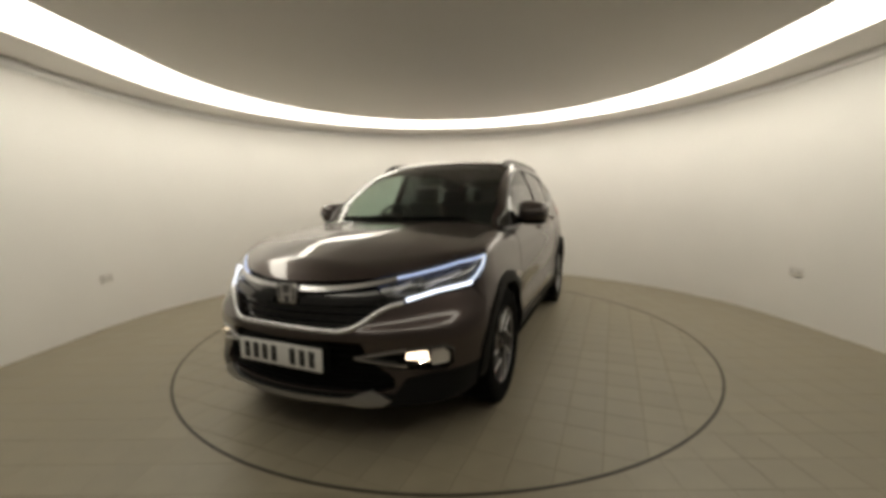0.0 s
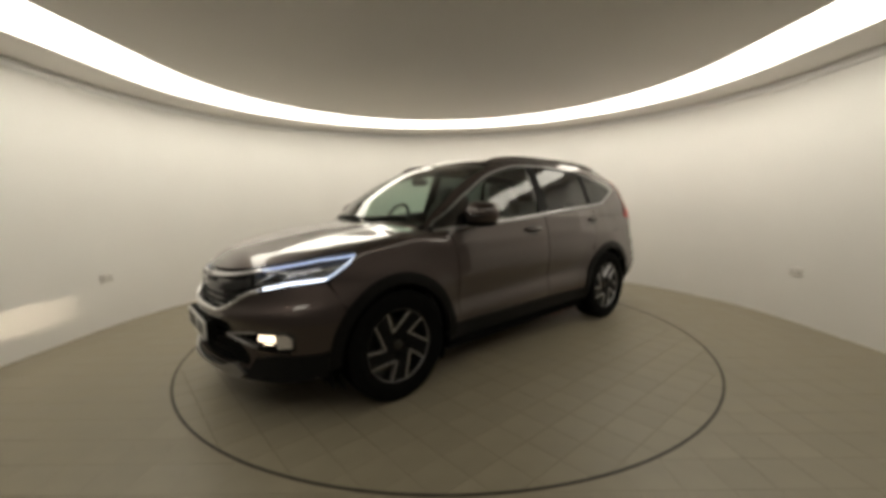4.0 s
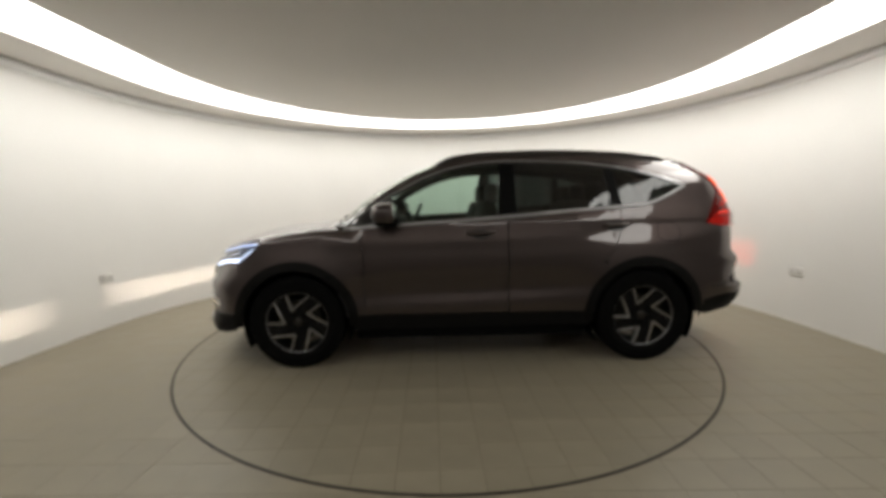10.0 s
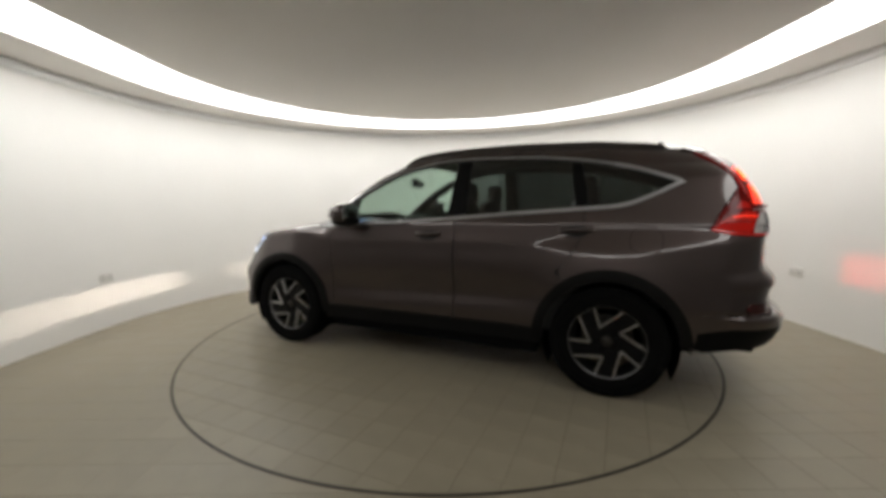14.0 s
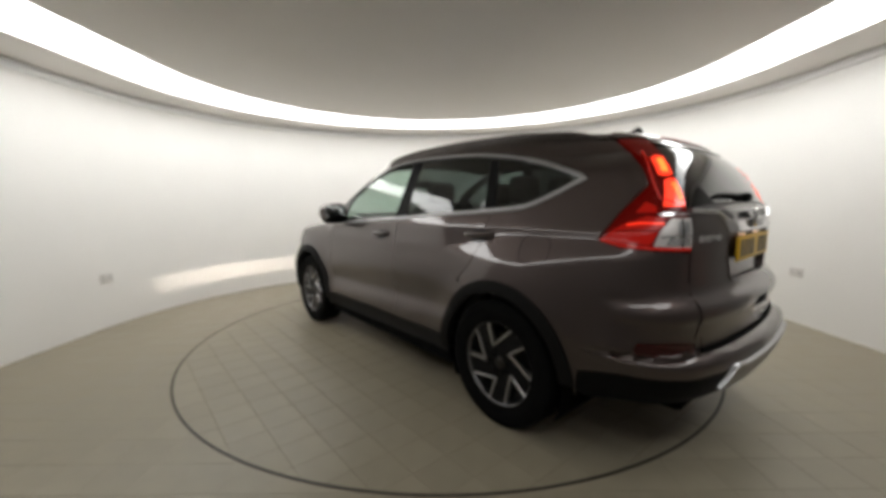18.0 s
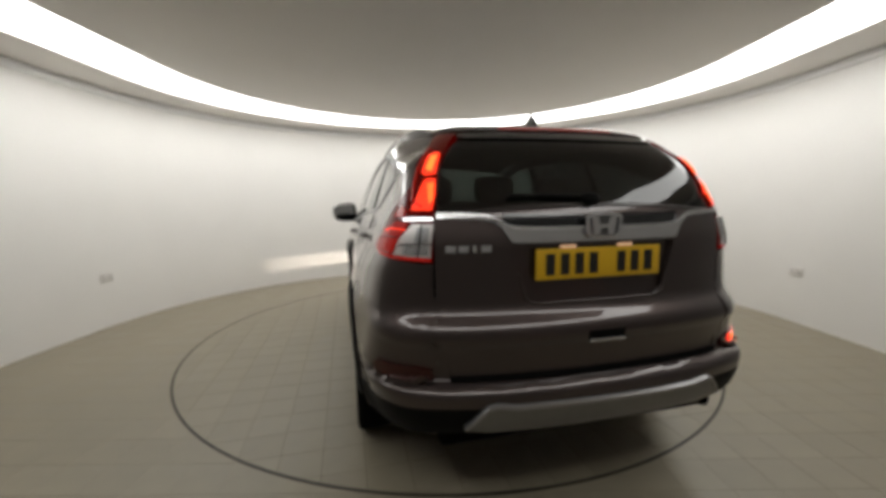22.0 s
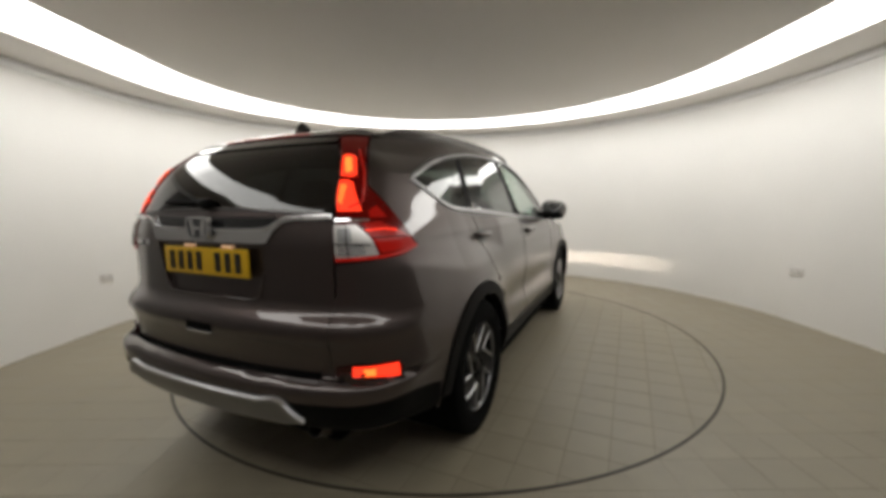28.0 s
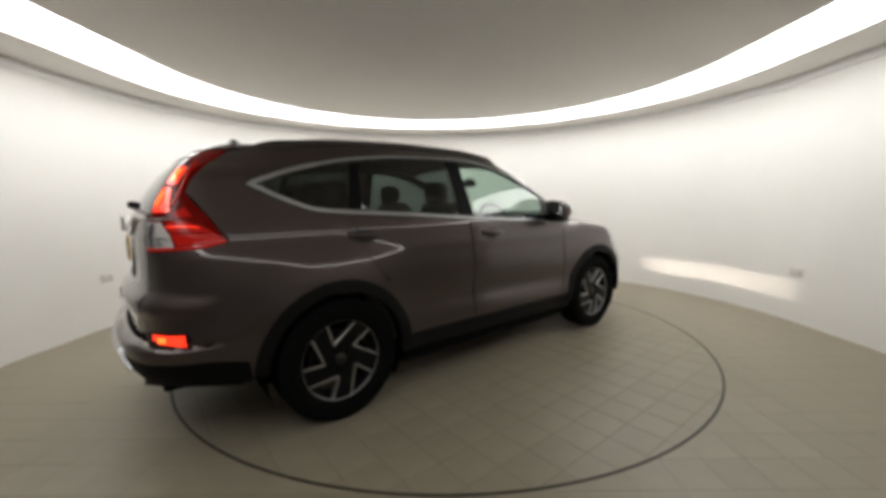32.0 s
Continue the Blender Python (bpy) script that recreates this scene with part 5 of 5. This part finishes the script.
for sg in (1, -1):
    unit = new("fog_unit")
    unit.parent = car
    fx, fy, fz, fr = 1.972, sg * 0.645, 0.480, 0.055
    part("shield", sector(fx, fy, fr + 0.001, -30, 75, fz + 0.003, fz + 0.0045, sg), M_DARK, unit)
    part("shield", sector(fx, fy, fr + 0.001, -30, 75, fz - 0.0105, fz - 0.009, sg), M_DARK, unit)
    part("lit_lip", arc_lip(fx, fy, fr, -30, 75, fz - 0.0013, fz + 0.003, sg), M_FOG, unit)
    part("shield", arc_lip(fx, fy, fr, -30, -10, fz - 0.011, fz - 0.0013, sg), M_DARK, unit)
    part("shield", arc_lip(fx, fy, fr, 58, 75, fz - 0.011, fz - 0.0013, sg), M_DARK, unit)
    part("shield", box(bmesh.new(), fx - 0.012, fx - 0.010, fy - 0.02, fy + 0.02, fz - 0.011, fz + 0.003), M_DARK, unit)
    for a, s in ((-30, -0.02), (75, 0.02)):
        part("shield", side_wall((fx - 0.012, fy + sg * s), (fx + (fr + 0.001) * math.cos(radians(a)), fy + sg * (fr + 0.001) * math.sin(radians(a))), fz - 0.0125, fz + 0.0045), M_DARK, unit)
    part("lit_strip", box(bmesh.new(), fx - 0.001, fx, fy - 0.007, fy + 0.007, fz, fz + 0.0015), M_BEAM, unit)

# rear fog lamp unit on the off side: a square beam
unit = new("rear_fog_unit")
unit.parent = car
rx, ry, rz = R(0.735, 0.612)[0] - 0.0255, -0.735, 0.610
deep = 0.016
ya, yb, za, zb = ry - 0.0055, ry + 0.004, rz - 0.0019, rz + 0.0020
for y0, y1, z0, z1 in ((ya - 0.001, yb + 0.001, zb, zb + 0.001), (ya - 0.001, yb + 0.001, za - 0.001, za), (ya - 0.001, ya, za, zb), (yb, yb + 0.001, za, zb)):
    part("shield", box(bmesh.new(), rx - deep, rx + 0.003, y0, y1, z0, z1), M_DARK, unit)
part("shield", box(bmesh.new(), rx + 0.0004, rx + 0.0028, ya, yb, za, zb), M_DARK, unit)
part("lit_filament", box(bmesh.new(), rx - 0.0008, rx, ry - 0.0006, ry + 0.0006, rz - 0.0006, rz + 0.0006), M_REDBEAM, unit)


# ---- wheels ----
def spun(r, deg, y):
    """A place on the wheel: deg as seen from outside, anticlockwise from the rear."""
    return (-r * math.cos(radians(deg)), y, r * math.sin(radians(deg)))


def bar_between(bm, a, b, wide, deep, out):
    """A bevelled bar on the wheel face from a to b, rows of (radius, degrees); it faces outward at out."""
    pa, pb = Vector(spun(*a, out)), Vector(spun(*b, out))
    d = (pb - pa).normalized()
    n = d.cross(Vector((0, 1, 0))).normalized()
    rows = []
    for p in (pa, pb):
        rows.append([bm.verts.new(p + n * s * wide + Vector((0, h, 0))) for s, h in ((-0.5, -deep), (-0.5, -0.003), (-0.32, 0), (0.32, 0), (0.5, -0.003), (0.5, -deep))])
    for k in range(5):
        bm.faces.new((rows[0][k], rows[0][k + 1], rows[1][k + 1], rows[1][k]))
    bm.faces.new(rows[0])
    bm.faces.new(rows[1])


def wheel(cx, side):
    hub = new("wheel")
    hub.parent = car
    tyre = lathe([(0.228, -0.10), (0.25, -0.108), (0.29, -0.113), (0.325, -0.110), (0.340, -0.098), (0.3465, -0.080), (0.348, -0.04), (0.344, -0.036), (0.344, -0.030), (0.348, -0.026), (0.348, 0.026), (0.344, 0.030), (0.344, 0.036), (0.348, 0.040), (0.3475, 0.088), (0.343, 0.102), (0.328, 0.111), (0.30, 0.113), (0.297, 0.110), (0.285, 0.110), (0.282, 0.112), (0.25, 0.108), (0.228, 0.10)], 96)
    part("tyre", smooth(tyre), M_RUBBER, hub)
    rim = lathe([(0.226, -0.09), (0.205, -0.06), (0.198, 0.02), (0.212, 0.07), (0.222, 0.088)], 72)
    part("rim", smooth(rim), M_ALLOYDARK, hub)
    lip = lathe([(0.219, 0.080), (0.222, 0.094), (0.226, 0.099), (0.231, 0.099), (0.233, 0.090)], 96)
    part("rim_lip", smooth(lip, 60), M_LIP, hub, "bright machined rim edge")
    disc = lathe([(0.0, -0.010), (0.155, -0.010), (0.155, 0.004), (0.0, 0.004)], 48)
    part("brake_disc", smooth(disc), M_EXHAUST, hub)
    for k in range(5):
        apex = 114 - 72 * k
        a_end, b_end = (0.222, apex - 4), (0.222, apex - 48)
        # dark spoke between this pocket and the next
        bm = bmesh.new()
        nxt = apex + 72
        face = [spun(0.094, apex - 2, 0.078), spun(0.222, apex - 2, 0.090)] + [spun(0.222, apex - 2 + 28 * j / 6, 0.090) for j in range(1, 7)] + [spun(0.094, nxt - 2, 0.078), spun(0.05, nxt - 20, 0.076), spun(0.05, apex + 10, 0.076)]
        hi = [bm.verts.new(p) for p in face]
        lo = [bm.verts.new((p[0], p[1] - 0.045, p[2])) for p in face]
        bm.faces.new(hi)
        for j in range(len(face)):
            i = (j + 1) % len(face)
            bm.faces.new((hi[j], hi[i], lo[i], lo[j]))
        bmesh.ops.recalc_face_normals(bm, faces=bm.faces)
        spoke = part("spoke", bm, M_ALLOYDARK, hub)
        bm = bmesh.new()
        bar_between(bm, (0.098, apex), a_end, 0.0125, 0.03, 0.091)
        bar_between(bm, (0.098, apex), b_end, 0.0125, 0.03, 0.091)
        bmesh.ops.recalc_face_normals(bm, faces=bm.faces)
        part("machined_edge", bm, M_ALLOY, spoke)
        bm = lathe([(0.0, 0.0), (0.010, 0.0), (0.010, 0.016), (0.0, 0.018)], 6)
        bmesh.ops.translate(bm, verts=bm.verts, vec=spun(0.056, apex + 34, 0.072))
        part("wheel_nut", bm, M_ALLOYDARK, hub)
    bm = lathe([(0.0, 0.086), (0.026, 0.085), (0.032, 0.080), (0.034, 0.05)], 32)
    part("centre_cap", smooth(bm), M_EXHAUST, hub)
    bm = lathe([(0.0, 0.070), (0.075, 0.070), (0.085, 0.06), (0.085, 0.03)], 40)
    part("hub_face", smooth(bm), M_ALLOYDARK, hub)
    hub.matrix_local = pose(cx, side * 0.782, HUB_Z, 0, 0, 0 if side > 0 else 180)
    return hub


for ax in (F_AXLE, R_AXLE):
    for sd in (1, -1):
        wheel(ax, sd)

# ---- sockets ----
def socket(deg, z):
    root = new("socket_plate")
    tagged(root, "white double wall socket plate low on the curved wall", "socket", "wall sockets")
    bm = box(bmesh.new(), -0.009, 0.0, -0.073, 0.073, -0.043, 0.043, 0.003)
    part("face_plate", smooth(bm), M_SOCKET, root)
    for s in (-1, 1):
        part("rocker", box(bmesh.new(), -0.012, -0.008, s * 0.012 - 0.006, s * 0.012 + 0.006, 0.015, 0.033, 0.001), M_SOCKET, root)
        for dy, dz, w, h in ((0, 0.010, 0.003, 0.006), (-0.011, -0.012, 0.005, 0.003), (0.011, -0.012, 0.005, 0.003)):
            part("pin_hole", box(bmesh.new(), -0.0098, -0.0085, s * 0.040 + dy - w, s * 0.040 + dy + w, dz - h, dz + h), M_SLOT, root)
    a = radians(deg)
    root.matrix_world = pose(ROOM_R * math.cos(a), ROOM_R * math.sin(a), z, 0, 0, deg)


for sock_deg, sock_z in ((176.96, 0.505), (1.53, 0.503)):
    socket(sock_deg, sock_z)

# ---- floor ----
PITCH, JOINT = 0.2, 0.0035


def tile_cells(reach):
    n = int(reach / PITCH) + 2
    for i in range(-n, n):
        for j in range(-n, n):
            yield (i * PITCH, j * PITCH)


def square(x, y, joint=JOINT):
    g = joint / 2
    return [(x + g, y + g), (x + PITCH - g, y + g), (x + PITCH - g, y + PITCH - g), (x + g, y + PITCH - g)]


def cut_to_disc(poly, r):
    cx, cy = sum(p[0] for p in poly) / len(poly), sum(p[1] for p in poly) / len(poly)
    if max(math.hypot(*p) for p in poly) > r:
        base = math.atan2(cy, cx)
        for d in (-0.05, -0.025, 0, 0.025, 0.05):
            a = base + d
            poly = clip_poly(poly, (math.cos(a), math.sin(a), r * math.cos(0.0125)))
            if len(poly) < 3:
                return []
    return poly


def cut_off_disc(poly, r):
    """The rest of a tile outside the disc, with a hollow edge where the disc cuts it."""
    if min(math.hypot(*p) for p in poly) >= r:
        return poly
    if max(math.hypot(*p) for p in poly) <= r:
        return []
    pts = dense(poly, PITCH / 10)
    k0 = next(k for k in range(len(pts)) if math.hypot(*pts[k]) > r and math.hypot(*pts[k - 1]) <= r)
    run_pts = []
    for k in range(len(pts)):
        p = pts[(k0 + k) % len(pts)]
        if math.hypot(*p) <= r:
            break
        run_pts.append(p)
    a1, a0_ = math.atan2(run_pts[-1][1], run_pts[-1][0]), math.atan2(run_pts[0][1], run_pts[0][0])
    d = (a0_ - a1 + math.pi) % (2 * math.pi) - math.pi
    edge_pts = [(r * math.cos(a1 + d * k / 6), r * math.sin(a1 + d * k / 6)) for k in range(0, 7)]
    return run_pts + edge_pts if len(run_pts) > 2 else []


def flat_tile(poly, thick=0.009):
    me = bpy.data.meshes.new("tile")
    n = len(poly)
    vs = [(x, y, 0) for x, y in poly] + [(x, y, -thick) for x, y in poly]
    fs = [tuple(range(n))] + [((k + 1) % n, k, n + k, n + (k + 1) % n) for k in range(n)]
    me.from_pydata(vs, [], fs)
    me.materials.append(M_TILE)
    return me


def joined(name, polys, parent, z):
    vs, fs = [], []
    for poly in polys:
        k0, n = len(vs), len(poly)
        vs += [(x, y, 0) for x, y in poly] + [(x, y, -0.009) for x, y in poly]
        fs += [tuple(range(k0, k0 + n))] + [(k0 + (k + 1) % n, k0 + k, k0 + n + k, k0 + n + (k + 1) % n) for k in range(n)]
    me = bpy.data.meshes.new(name)
    me.from_pydata(vs, [], fs)
    me.materials.append(M_TILE)
    ob = new(name, me)
    ob.parent = parent
    ob.location.z = z
    return tagged(ob, kind="stuff")


def in_room(x, y, r):
    if -1.2 <= y <= 0:
        return abs(x) < r
    return math.hypot(x, y if y > 0 else y + 1.2) < r


whole = slab_mesh([(-PITCH / 2 + JOINT / 2, -PITCH / 2 + JOINT / 2), (PITCH / 2 - JOINT / 2, -PITCH / 2 + JOINT / 2), (PITCH / 2 - JOINT / 2, PITCH / 2 - JOINT / 2), (-PITCH / 2 + JOINT / 2, PITCH / 2 - JOINT / 2)], 0.009, 0.0009)
whole.materials.append(M_TILE)
# the fixed floor is laid with closer joints than the turntable
close = 0.0009
whole_floor = slab_mesh([(-PITCH / 2 + close, -PITCH / 2 + close), (PITCH / 2 - close, -PITCH / 2 + close), (PITCH / 2 - close, PITCH / 2 - close), (-PITCH / 2 + close, PITCH / 2 - close)], 0.009, 0.0004)
whole_floor.materials.append(M_TILE)


def lay(x, y, poly, parent, z, cut, mesh=None):
    if cut:
        ob = new("tile", flat_tile([(px - x, py - y) for px, py in poly]))
    else:
        ob = new("tile", mesh or whole)
    ob.parent = parent
    ob.location = (x, y, z)
    return ob


def make_floor():
    bm = bmesh.new()
    bm.faces.new([bm.verts.new((x, y, -0.0015)) for x, y in outline(ROOM_R + 0.1)])
    floor = tagged(to_object("floor", bm, M_JOINT_FLOOR), "warm grey stone-tiled floor round the turntable", "floor", kind="structure")
    rest, cells = [], []
    for x, y in tile_cells(5.2):
        poly = square(x, y, 0.0018)
        if not any(in_room(px, py, ROOM_R + 0.02) for px, py in poly):
            continue
        p2 = cut_off_disc(poly, DISC_R + 0.004)
        if len(p2) < 3:
            continue
        cells.append((math.hypot(x, y + 2.9), x + PITCH / 2, y + PITCH / 2, p2, p2 is not poly))
    cells.sort(key=lambda c: c[0])
    for k, (_, x, y, p2, cut) in enumerate(cells):
        if k < 290 and not (cut and len(p2) < 8):
            lay(x, y, p2, floor, 0.0, cut, whole_floor)
        else:
            rest.append(p2)
    joined("tile_field", rest, floor, 0.0)


make_floor()
turntable = new("turntable")
tagged(turntable, "round tiled turntable with a dark metal rim, flush with floor", "turntable")
bm = lathe([(0.0, -0.0014), (DISC_R - 0.014, -0.0014)], 128, "z")
part("deck", bm, M_JOINT, turntable)
bm = lathe([(DISC_R - 0.015, -0.0095), (DISC_R - 0.015, 0.0015), (DISC_R, 0.0015), (DISC_R, -0.0095)], 160, "z")
part("rim_ring", smooth(bm, 30), M_RING, turntable, "dark metal ring")


def make_deck():
    far = []
    cells = []
    for x, y in tile_cells(2.4):
        x += 0.105
        y += 0.06
        poly = square(x, y)
        p2 = cut_to_disc(poly, DISC_R - 0.017)
        if len(p2) < 3:
            continue
        cells.append((math.hypot(x + 0.1, y + 0.1), x + PITCH / 2, y + PITCH / 2, p2, len(p2) != 4 or p2 != poly))
    cells.sort(key=lambda c: -c[0])
    for k, (_, x, y, p2, cut) in enumerate(cells):
        if k < 300:
            lay(x, y, p2, turntable, 0.0, cut)
        else:
            far.append(p2)
    joined("tile_field", far, turntable, 0.0)


make_deck()


def motions():
    steps = [0.5 * k for k in range(65)]
    walk(turntable, [(t, turn_pose(t)) for t in steps])
    walk(car, [(t, turn_pose(t, CAR_X, CAR_Y)) for t in steps])


motions()
